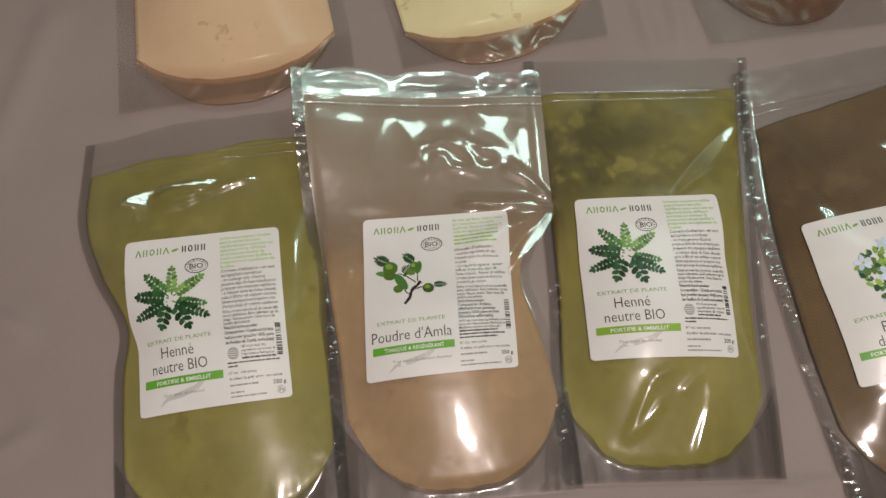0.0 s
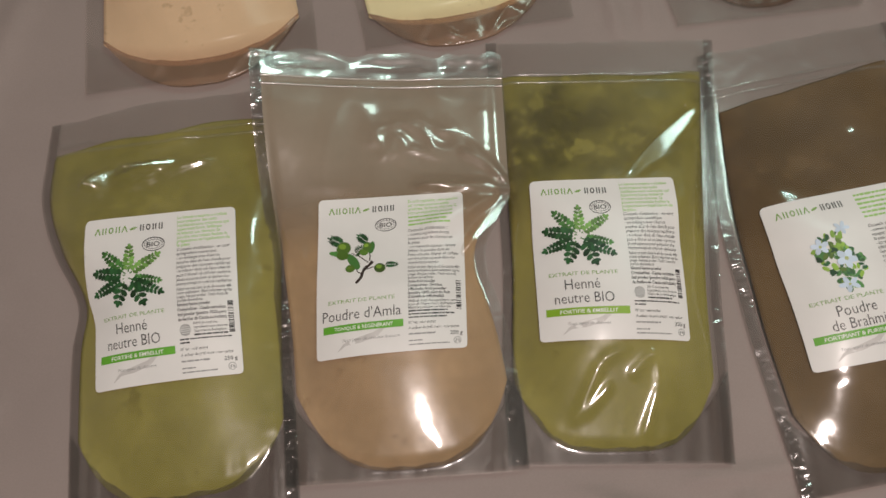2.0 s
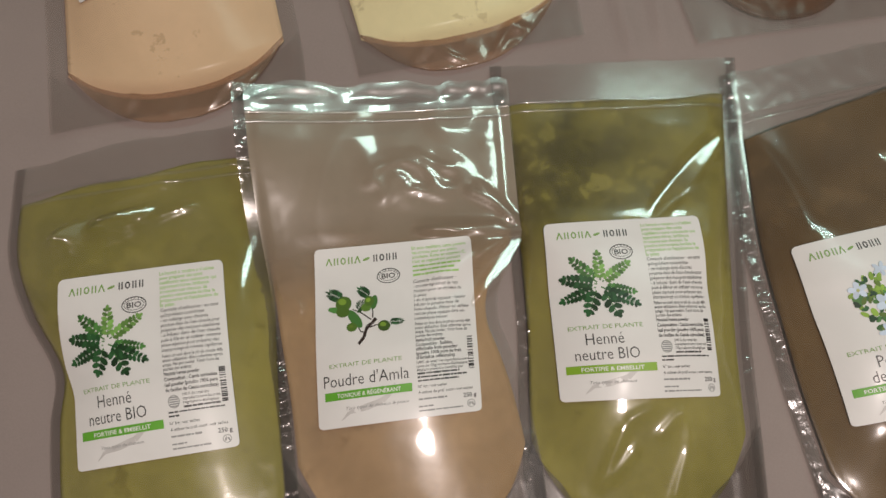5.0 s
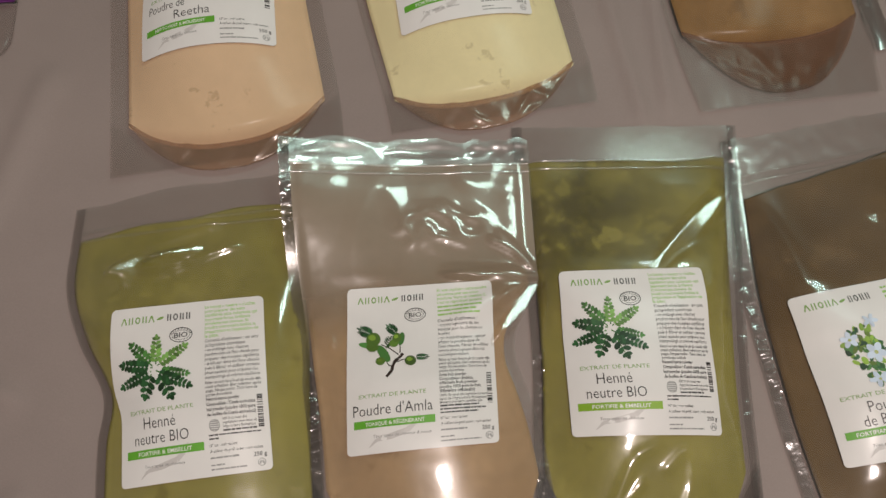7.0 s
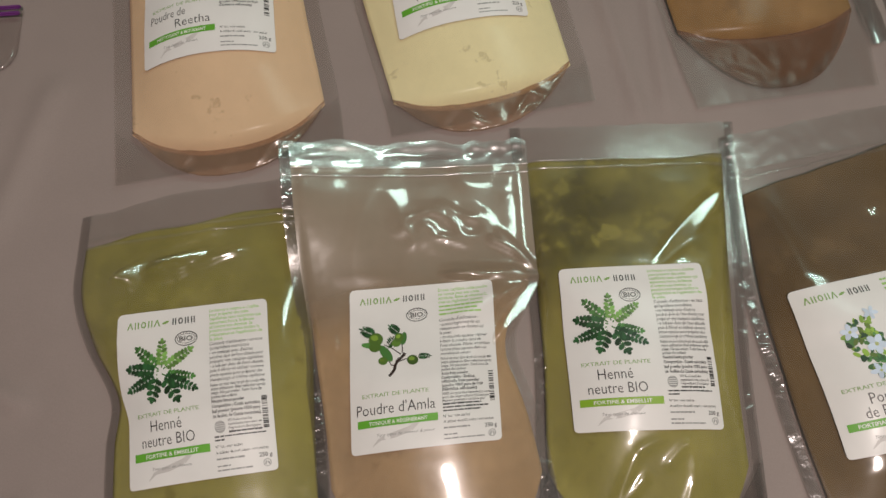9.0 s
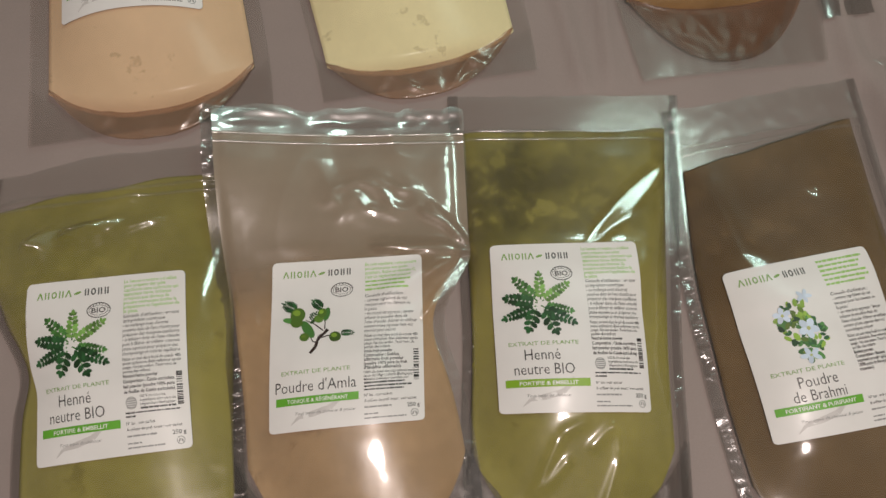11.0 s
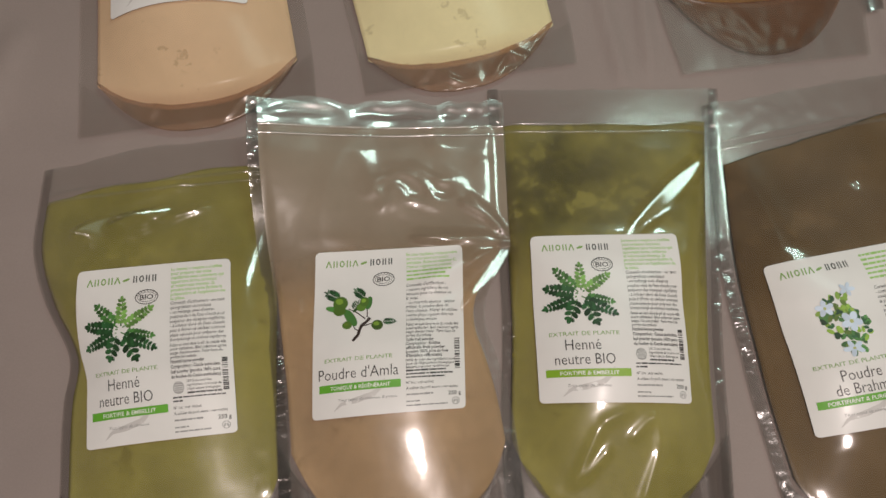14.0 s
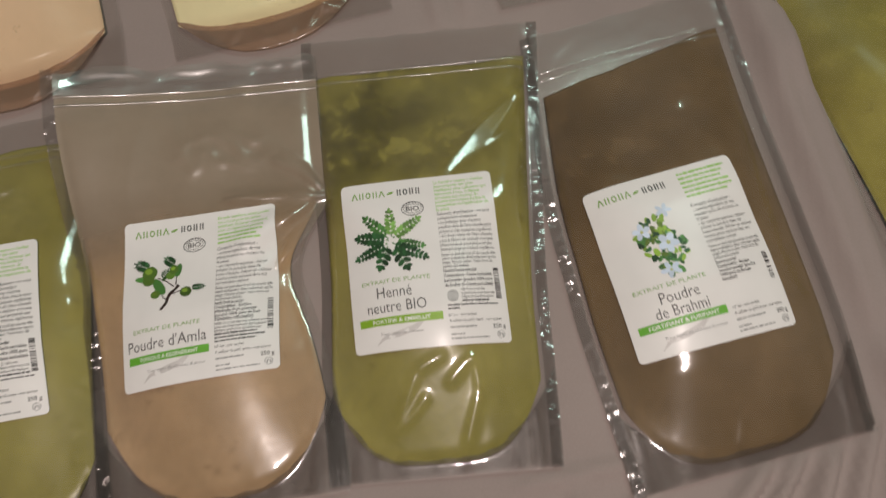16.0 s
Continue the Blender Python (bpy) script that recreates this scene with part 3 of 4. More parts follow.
class Label:
    """A stuck-on label. Its own millimetres run from its top left corner; place() lays a point of it on the pouch."""

    def __init__(self, thing, shape, quad, bow=()):
        self.shape, self.quad, self.bow = shape, quad, bow
        nu, nv = 40, 46

        def spot(i, j):
            # rounded corners
            x, y = LW * i / (nu - 1), LH * j / (nv - 1)
            r = 3.0
            for cx, sx in ((r, -1), (LW - r, 1)):
                for cy, sy in ((r, -1), (LH - r, 1)):
                    if (x - cx) * sx > 0 and (y - cy) * sy > 0:
                        d = math.hypot(x - cx, y - cy)
                        if d > r:
                            x, y = cx + (x - cx) * r / d, cy + (y - cy) * r / d
            return x, y

        v = [self.place(*spot(i, j)) for j in range(nv) for i in range(nu)]
        f = grid_faces(nu, nv, 0, True)
        rim = [(i, 0) for i in range(nu)] + [(nu - 1, j) for j in range(1, nv)] + [(i, nv - 1) for i in range(nu - 2, -1, -1)] + [(0, j) for j in range(nv - 2, 0, -1)]
        k, n = len(v), len(rim)
        v += [self.place(*spot(i, j)) for i, j in rim] + [self.place(*spot(i, j), -0.0003) for i, j in rim]
        f += [(k + p, k + (p + 1) % n, k + n + (p + 1) % n, k + n + p) for p in range(n)]
        self.ob = mesh_object("label", v, f, m_label, thing, "white paper label with rounded corners")

    def place(self, x, y, up=0.0):
        u, w = x / LW, y / LH
        # the curved upper part of the label is longer than its flat plan
        w = min(1.0, max(0.0, w + 0.037 * math.sin(math.pi * min(1.0, max(0.0, w))) ** 0.85))
        if self.bow:
            u += spline_at(self.bow, w) / LW * max(0.0, 1 - u) ** 2
        tl, tr, br, bl = self.quad
        a = (tl[0] * (1 - u) + tr[0] * u) * (1 - w) + (bl[0] * (1 - u) + br[0] * u) * w
        b = (tl[1] * (1 - u) + tr[1] * u) * (1 - w) + (bl[1] * (1 - u) + br[1] * u) * w
        return a, b, self.shape.body(a, b) + 0.0016 + up

    def art(self, name, polys, mat, layer=1, label=""):
        """Printed flat shapes: polys are rings of label points."""
        verts, faces = [], []
        for p in polys:
            k = len(verts)
            verts += [self.place(x, y, 0.00006 + 0.00009 * layer) for x, y in p]
            faces.append(tuple(range(k, k + len(p)))[::-1])
        return mesh_object(name, verts, faces, mat, self.ob, label, smooth=False)

    def text(self, name, lines, mat, layer=1, bold=0.0, shear=0.0, label=""):
        """Lines of (words, x from, x to, baseline, height of capitals); x to None keeps the natural width."""
        verts, faces = [], []
        for words, x0, x1, y, cap in lines:
            pts, polys = glyphs(words, bold, shear)
            w = max(p[0] for p in pts)
            kx = (x1 - x0) / w if x1 else cap / 0.70
            ky = cap / 0.70
            k = len(verts)
            verts += [self.place(x0 + p[0] * kx, y - p[1] * ky, 0.00006 + 0.00009 * layer) for p in pts]
            faces += [tuple(i + k for i in f) for f in polys]
        return mesh_object(name, verts, faces, mat, self.ob, label, smooth=False)


GLYPHS = {}


def glyphs(words, bold, shear):
    key = (words, bold, shear)
    if key not in GLYPHS:
        cu = bpy.data.curves.new("words", "FONT")
        cu.body, cu.size, cu.offset, cu.shear, cu.resolution_u = words, 1.0, bold, shear, 2
        ob = bpy.data.objects.new("words", cu)
        me = bpy.data.meshes.new_from_object(ob)
        pts = [tuple(v.co[:2]) for v in me.vertices]
        x0 = min(p[0] for p in pts)
        GLYPHS[key] = ([(p[0] - x0, p[1]) for p in pts], [tuple(p.vertices) for p in me.polygons])
        bpy.data.meshes.remove(me)
        bpy.data.objects.remove(ob)
        bpy.data.curves.remove(cu)
    return GLYPHS[key]


def rect(x0, y0, x1, y1):
    return [(x0, y0), (x1, y0), (x1, y1), (x0, y1)]


def strip(x0, y0, x1, y1, n=10):
    """A rectangle cut into n pieces along x, to follow a bent label."""
    return [rect(x0 + (x1 - x0) * i / n, y0, x0 + (x1 - x0) * (i + 1) / n, y1) for i in range(n)]


def ellipse(cx, cy, rx, ry, turn=0.0, n=10):
    c, s = math.cos(turn), math.sin(turn)
    out = []
    for i in range(n):
        a = 2 * math.pi * i / n
        x, y = rx * math.cos(a), ry * math.sin(a)
        out.append((cx + x * c - y * s, cy + x * s + y * c))
    return out


def ring(cx, cy, rx, ry, w, n=30):
    out = []
    for i in range(n):
        a, b = 2 * math.pi * i / n, 2 * math.pi * (i + 1) / n
        out.append([(cx + rx * math.cos(a), cy + ry * math.sin(a)), (cx + rx * math.cos(b), cy + ry * math.sin(b)),
                    (cx + (rx - w) * math.cos(b), cy + (ry - w) * math.sin(b)), (cx + (rx - w) * math.cos(a), cy + (ry - w) * math.sin(a))])
    return out


def brush(points, widths):
    """A stroke of changing width through the points."""
    out = []
    for (p, q), (w0, w1) in zip(zip(points, points[1:]), zip(widths, widths[1:])):
        dx, dy = q[0] - p[0], q[1] - p[1]
        n = math.hypot(dx, dy) or 1
        nx, ny = -dy / n, dx / n
        out.append([(p[0] + nx * w0, p[1] + ny * w0), (q[0] + nx * w1, q[1] + ny * w1), (q[0] - nx * w1, q[1] - ny * w1), (p[0] - nx * w0, p[1] - ny * w0)])
    return out


def frond(cx, cy, angle, length, leaf, pairs, fat=0.50, first=0.12):
    """A feathered leaf: pairs of leaflets along a stem. Angle in degrees, 0 to the right, 90 up."""
    out = []
    a = radians(angle)
    dx, dy = math.cos(a), -math.sin(a)
    for i in range(pairs):
        w = first + (0.96 - first) * i / (pairs - 1)
        k = leaf * (0.80 + 0.4 * math.sin(math.pi * min(1.0, w + 0.1)))
        px, py = cx + dx * length * w, cy + dy * length * w
        for side in (-1, 1):
            t = math.atan2(dy, dx) + side * radians(58)
            out.append(ellipse(px + math.cos(t) * k * 0.95, py + math.sin(t) * k * 0.95, k, k * fat, t, 9))
    out.append(ellipse(cx + dx * (length + leaf * 0.6), cy + dy * (length + leaf * 0.6), leaf, leaf * fat, math.atan2(dy, dx), 9))
    return out


def picture_henna(lb):
    stems = [(29, 36, 138, 19), (31, 35, 88, 16), (32, 36, 33, 19), (29, 37, 170, 19), (28, 39, 196, 20), (28, 41, -112, 14), (33, 42, -68, 15), (31, 39, -30, 22)]
    lb.art("stem_picture", [p for x, y, g, n in stems for p in brush([(x, y + 2), (x + n * math.cos(radians(g)), y + 2 - n * math.sin(radians(g)))], [0.45, 0.2])], leaf_mid, 1, "printed thin green stems")
    lb.art("leaf_picture", frond(29, 37, 136, 19, 2.0, 7, 0.60) + frond(33, 41, -13, 18, 1.6, 8, 0.62), leaf_mid, 2, "printed green feathered leaves")
    lb.art("leaf_picture", frond(31, 37, 90, 16, 1.9, 6, 0.60) + frond(32, 38, 32, 20, 1.9, 8, 0.58), leaf_light, 3, "printed pale green feathered leaves")
    dark = frond(28, 39, 168, 19, 2.2, 7, 0.62) + frond(28, 42, 197, 21, 1.9, 8, 0.62) + frond(28, 43, -114, 14, 2.5, 4, 0.62) + frond(33, 44, -66, 15, 2.6, 4, 0.62) + frond(31, 42, -28, 23, 2.0, 8, 0.60)
    lb.art("leaf_picture", dark, leaf_dark, 4, "printed dark green feathered leaves")


def picture_amla(lb):
    twig = brush([(27, 62), (30.5, 58), (31.5, 54), (33, 51), (35.5, 49.5), (38, 46.5)], [0.9, 1.1, 0.9, 1.2, 0.9, 1.2])
    thin = [[(35, 47), (29, 42), (23.5, 39)], [(36, 46), (36.2, 42), (35.5, 39)], [(31, 55), (28.5, 54), (27, 51)], [(34, 52), (38, 50.8), (41, 51)]]
    lb.art("twig_picture", twig + [p for q in thin for p in brush(q, [0.4, 0.35, 0.25])], twig_dark, 1, "printed dark brown twig")
    lb.art("leaf_picture", frond(18, 32, 152, 10, 2.0, 8, 0.28) + frond(34.5, 32, 140, 8, 1.7, 7, 0.34) + frond(46, 49.6, -4, 8, 1.2, 8, 0.34) + frond(27, 40, 62, 5, 1.7, 4, 0.28), leaf_dark, 2, "printed dark green leaflets")
    lb.art("leaf_picture", [ellipse(25, 45.5, 7.2, 3.0, radians(56), 16), ellipse(13.5, 38.6, 5.6, 1.9, radians(14), 14), ellipse(37, 36, 4.6, 2.2, radians(100), 14), ellipse(29, 39.5, 3.4, 1.2, radians(-40), 10)], leaf_mid, 3, "printed green leaves")
    lb.art("fruit_picture", [ellipse(18, 35, 5.0, 4.8, 0.3, 18), ellipse(17.5, 40, 4.2, 3.6, 0.2, 16), ellipse(34, 35, 3.1, 3.3, 0, 16), ellipse(32, 38.8, 3.2, 2.7, 0.2, 16), ellipse(23, 50.6, 3.3, 2.8, 0.2, 16), ellipse(43, 52, 3.9, 3.5, 0.3, 16)], fruit_green, 4, "printed round green fruits")
    lb.art("fruit_picture", [ellipse(17.2, 33.6, 2.6, 2.0, 0.3, 12), ellipse(33.4, 34.2, 1.5, 1.4, 0, 10), ellipse(42.4, 51.0, 2.0, 1.5, 0.2, 10), ellipse(22.5, 50.0, 1.5, 1.0, 0.2, 10)], leaf_lime, 5, "printed paler cheeks of the fruits")


def picture_brahmi(lb):
    rng = random.Random(5)

    def spray(n, lo, hi):
        out = []
        while len(out) < n:
            x, y = rng.uniform(21, 50), rng.uniform(26, 63)
            w = (y - 44) / 19
            if abs(x - 36 - 3 * math.sin(3 * w)) > 12.5 * (1 - 0.55 * w * w) or noise.noise(Vector((x * 0.16, y * 0.16, 4.0))) < -0.5:
                continue
            k = rng.uniform(lo, hi)
            out.append(ellipse(x, y, k, k * rng.uniform(0.5, 0.68), rng.uniform(0, 3.1), 10))
        return out

    lb.art("leaf_picture", spray(36, 2.0, 3.2), leaf_mid, 1, "printed green leaves")
    lb.art("leaf_picture", spray(40, 1.7, 2.9), leaf_lime, 2, "printed small green leaves")
    lb.art("leaf_picture", spray(22, 1.4, 2.4), leaf_dark, 3, "printed pale green leaves")

    def flower(cx, cy, r, turn=0.3, squash=1.0):
        return [ellipse(cx + r * 0.60 * math.cos(a), cy + squash * r * 0.60 * math.sin(a), r * 0.50, r * 0.37 * squash, a, 12) for a in (turn + i * 2 * math.pi / 5 for i in range(5))]

    lb.art("flower_picture", flower(39.5, 43.5, 6.2) + flower(26.5, 33, 5.4, 0.9, 0.85) + flower(44, 23.5, 5.0, 1.4, 0.7) + flower(35, 60.5, 6.2, 0.6, 0.7), petal_blue, 4, "printed pale blue flowers")
    lb.art("flower_picture", [ellipse(39.5, 43.5, 1.3, 1.3), ellipse(26.5, 33, 1.0, 1.0), ellipse(35, 60.5, 1.0, 0.8)], petal_core, 5, "printed flower centres")


def picture_nuts(lb):
    lb.art("fruit_picture", [ellipse(18, 48, 6, 5), ellipse(30, 52, 6, 5.4), ellipse(24, 42, 6, 5), ellipse(38, 44, 5.5, 5)], twig_dark, 1, "printed brown soap nuts")


USE = ["Conseils d'utilisation : en tant", "qu'ingrédient cosmétique", "- en mélange avec d'autres", "poudres dans de l'eau chaude pour", "préparer des masques capillaires", "- à infuser dans de l'eau chaude",
       "puis à filtrer et utiliser comme", "phase aqueuse pour préparer des", "shampooings et crèmes capillaires"]
MACERATE = ["Conseils d'utilisation :", "- comme ingrédient de vos", "masques pour les cheveux ou", "la peau", "- en macérât aqueux : laisser", "infuser la poudre dans de", "l'eau chaude. Filtrer et utiliser", "comme phase aqueuse dans vos", "cosmétiques maison"]
CARE = ["Faites un test dans le pli du coude 48h", "avant utilisation. Bien refermer après", "usage. Ne pas avaler. Tenir hors de", "portée des enfants"]
CLAIM = ["Le henné « neutre » s'utilise", "pour préparer des soins", "capillaires sans colorants qui", "apportent force, brillance", "et volume aux cheveux. Sa", "poudre micronisée facilite la", "préparation et l'application de", "la pâte."]
CLAIM_AMLA = ["En soin capillaire, cette poudre", "est connue pour son action", "antichute. Riche en vitamine C,", "c'est un régénérant puissant"]


def bars(rng, x0, x1, y0, y1, n, thick):
    """Words that cannot be read: broken bars in n lines."""
    out = []
    for i in range(n):
        y = y0 + (y1 - y0) * i / max(1, n - 1)
        x, end = x0, x1 - rng.uniform(0, 0.22) * (x1 - x0)
        while x < end:
            w = rng.uniform(1.4, 5.2)
            k = rng.uniform(0.38, 0.52) * thick
            out.append(rect(x, y - k, min(end, x + w), y + k))
            x += w + 0.5
    return out


def label_print(lb, title, band, kind, bold_lines, picture, bio=True, seed=1, types="Tous types de cheveux", lower=0.0, band_mat=None):
    rng = random.Random(seed)
    # the maker's mark: plain triangles, rings and blocks, and a leaf
    def mark(x0, x1, kinds, y0, y1):
        w, e, out = (x1 - x0) / len(kinds), 0.80, []
        for i, kind_ in enumerate(kinds):
            a, b = x0 + i * w + 0.10 * w, x0 + (i + 1) * w - 0.14 * w
            c = (a + b) / 2
            if kind_ == "triangle":
                out += brush([(a, y1), (c, y0), (b, y1)], [e / 2] * 3)
            elif kind_ == "ring":
                out += ring(c, (y0 + y1) / 2, (b - a) / 2, (y1 - y0) / 2, e, 16)
            else:
                out += [rect(a + 0.3, y0, a + 0.3 + e, y1), rect(b - 0.3 - e, y0, b - 0.3, y1)]
        return out

    lb.art("maker_mark", mark(7.0, 29.5, ("triangle", "block", "ring", "block", "triangle"), 6.0, 10.2), p_olive, 1, "plain green maker's mark shapes")
    lb.art("maker_mark", mark(36.6, 53.0, ("block", "ring", "block", "block"), 6.0, 10.2), p_dark, 1, "plain dark maker's mark shapes")
    lb.art("maker_leaf", [ellipse(32.8, 8.2, 2.4, 0.8, -0.30, 12)], p_olive, 1, "small green leaf mark")
    if bio:
        lb.art("bio_ring", ring(46.5, 20.0, 7.4, 4.8, 0.55) + ring(46.5, 20.0, 5.9, 3.2, 0.28) + [p for i in range(9) for p in [ellipse(46.5 + 6.6 * math.cos(a), 20.0 + 4.0 * math.sin(a), 0.5, 0.3, a, 6) for a in (3.5 + i * 0.32,)]], p_dark, 1, "oval stamp ring")
        lb.text("bio_word", [("BIO", 42.2, 50.8, 21.6, 3.2)], p_black, 2, 0.012)
    picture(lb)
    two = len(title) == 2
    lb.text("caption", [("EXTRAIT DE PLANTE", 8.5, 53.0, 67.6 + lower if two else 75.6, 2.7)], p_olive, 1, 0.0, label="thin green capitals")
    if two:
        (w1, a0, a1), (w2, b0, b1) = title
        lb.text("title", [(w1, a0, a1, 77.8 + lower, 7.7), (w2, b0, b1, 88.0 + 0.7 * lower, 7.7)], p_black, 1, -0.007, label="thin dark title")
    else:
        w1, a0, a1 = title[0]
        lb.text("title", [(w1, a0, a1, 88.0, 8.0)], p_black, 1, -0.007, label="thin dark title")
    lb.art("green_band", strip(5.0, 91.4, 58.5, 97.0, 16), band_mat or p_green, 2, "bright green band")
    w = 1.95 * len(band)
    lb.text("band_print", [(band, 32.2 - w / 2, 32.2 + w / 2, 95.6, 2.7)], p_white, 3, 0.018, label="white capitals on the band")
    sw = [(15, 111), (20, 106), (30, 104), (40, 101), (47, 95), (48, 90)]
    lb.art("grey_swoosh", brush(sw, [0.2, 1.2, 2.2, 2.0, 1.0, 0.2]), p_pale, 1, "pale grey swoosh")
    lb.text("types_print", [(types, 18.0, 18.0 + 1.32 * len(types), 104.2, 2.1)], p_grey, 2, 0.0, 0.25)
    # right column
    def column(words, y0, step, cap, k, most=34.5):
        return [(w_, 61.8, 61.8 + min(most, k * len(w_)), y0 + step * i, cap) for i, w_ in enumerate(words)]

    if kind == "use":
        lb.text("claim_print", column(CLAIM, 5.0, 2.65, 2.0, 1.13), p_lime, 1, 0.012, label="small green lines")
        lb.text("use_print", column(USE, 26.6, 2.98, 2.05, 1.07), p_dark, 1, 0.006, 0.15)
    else:
        if kind == "amla":
            lb.text("claim_print", column(CLAIM_AMLA, 5.4, 2.8, 2.0, 1.10), p_lime, 1, 0.012, label="small green lines")
            lb.art("claim_print", bars(rng, 62.0, 94.0, 16.0, 21.5, 3, 1.3), p_lime, 1, "unreadable green lines")
        else:
            lb.art("claim_print", bars(rng, 62.0, 96.0, 4.6, 19.5, 6, 1.5), p_lime, 1, "unreadable green lines")
        lb.text("use_print", column(MACERATE, 26.6, 2.98, 2.05, 1.12), p_dark, 1, 0.006, 0.15)
    lb.text("care_print", column(CARE, 54.0, 2.65, 1.95, 0.92), p_dark, 1, 0.010, 0.15)
    n = len(bold_lines)
    y2, gap = 65.0, 3.35 if n < 5 else 2.85
    lb.text("content_print", column(bold_lines, y2, gap, 2.15, 1.06, 30.5), p_black, 1, 0.020)
    y3 = y2 + gap * (n - 1)
    if kind == "use":
        lb.text("small_print", [(w_, 71.5, 71.5 + 0.84 * len(w_), y3 + 3.2 + 2.6 * i, 1.7) for i, w_ in enumerate(("100 % du total des", "ingrédients sont issus de", "l'Agriculture Biologique"))], p_dark, 1, 0.008)
        lb.art("small_print", bars(rng, 71.5, 93.0, y3 + 10.2, y3 + 10.2, 1, 1.3) + bars(rng, 62.0, 95.0, y3 + 12.8, y3 + 12.8, 1, 1.1) + bars(rng, 62.0, 70.0, y3 + 15.2, y3 + 15.2, 1, 1.1), p_dark, 1, "unreadable dark lines")
        lb.art("square_stamp", ring(66.0, y3 + 6.3, 3.5, 4.1, 0.5, 20) + [rect(63.4, y3 + 3.2 + 1.4 * i, 68.6, y3 + 4.0 + 1.4 * i) for i in range(5)], p_grey, 1, "small grey stamp")
    elif kind == "amla":
        lb.text("small_print", column(["100% du total des ingrédients sont", "issus de l'Agriculture Biologique", "Matière première certifiée par"], y3 + 3.0, 2.5, 1.8, 0.94, 32.0), p_dark, 1, 0.010, 0.12)
        lb.art("small_print", bars(rng, 62.0, 94.0, y3 + 9.6, y3 + 14.4, 3, 1.25), p_dark, 1, "unreadable dark lines")
    lb.art("bar_code", [rect(93.4, 63.5 + h, 96.8, 63.5 + h + t) for h, t in zip(np.cumsum([0] + [rng.choice((0.8, 1.2, 1.7)) for _ in range(15)]), [rng.choice((0.4, 0.7, 1.0)) for _ in range(16)])], p_black, 1, "black bar code")
    lb.text("lot_print", [("N° lot : voir sachet", 62.0, 79.5, 95.6, 2.0), ("A utiliser de préf. avant : voir sachet", 62.0, 95.0, 99.6, 2.0)], p_dark, 1, 0.006)
    lb.art("reference_bar", bars(rng, 62.0, 82.0, 103.2, 103.2, 1, 1.3), p_grey, 1, "unreadable grey line")
    lb.text("weight", [("250 g", 89.0, 97.0, 105.0, 2.9)], p_dark, 1, 0.014)
    lb.art("address_print", bars(rng, 62.0, 72.0, 108.2, 108.2, 1, 1.1) + bars(rng, 62.0, 90.0, 111.2, 111.2, 1, 1.1), p_grey, 1, "unreadable grey lines")
    lb.art("recycling_mark", ring(93.6, 109.6, 2.5, 2.8, 0.45, 18) + [ellipse(92.8, 109.6, 0.5, 1.5, 0.3, 8), ellipse(94.5, 109.8, 0.5, 1.4, -0.3, 8)], p_grey, 1, "small round grey mark")


def local_quad(corners, x, y, turn):
    """Label corners on the bed, in millimetres, brought into the pouch's frame."""
    c, s = math.cos(radians(turn)), math.sin(radians(turn))
    out = []
    for px, py in corners:
        dx, dy = px / 1000 - x, py / 1000 - y
        out.append((dx * c + dy * s, -dx * s + dy * c))
    return out


EYE_MEAN = (0.035, -0.118, 0.492)


def settle(shape, corners, x, y, turn):
    """Slide label corners, known as points in the room, along the sight line on to the pouch."""
    flat = []
    for px, py, pz in corners:
        q = (px, py)
        for _ in range(6):
            (a, b), = local_quad([q], x, y, turn)
            z = shape.body(a, b) + 0.0016
            k = (EYE_MEAN[2] - z) / (EYE_MEAN[2] - pz / 1000)
            q = tuple(1000 * (e + (p / 1000 - e) * k) for e, p in zip(EYE_MEAN, (px, py)))
        flat.append(q)
    return local_quad(flat, x, y, turn)


def pouch(name, x, y, turn, shape, powder_mat, label, film_mat=None, corners=None, prints=None, category="pouch", bow=()):
    thing = new(name)
    thing.empty_display_size = 0.05
    thing.matrix_world = pose(x, y, 0, 0, 0, turn)
    tagged(thing, label, category, group="powder pouches on the sheet")
    if corners:
        shape.quad = settle(shape, corners, x, y, turn) if len(corners[0]) == 3 else local_quad(corners, x, y, turn)
    pouch_body(thing, shape, film_mat or m_film, powder_mat)
    if corners:
        lb = Label(thing, shape, shape.quad, bow)
        label_print(lb, **prints)
    return thing


HENNA_BOLD = ["Neutral henna powder", "Composition : Cassia auriculata", "leaf powder (poudre 100% pure", "de feuilles de Cassia auriculata)"]
AMLA_BOLD = ["Amla fruit powder", "Composition : Emblica", "officinalis fruit powder", "(poudre 100% pure de fruit", "d'Emblica officinalis)"]
BRAHMI_BOLD = ["Brahmi powder", "Composition : Bacopa", "monnieri powder (poudre", "100% pure de Bacopa", "monnieri)"]
henna = dict(title=[("Henné", 18, 40.5), ("neutre BIO", 11.0, 49)], band="FORTIFIE & EMBELLIT", kind="use", bold_lines=HENNA_BOLD, picture=picture_henna)

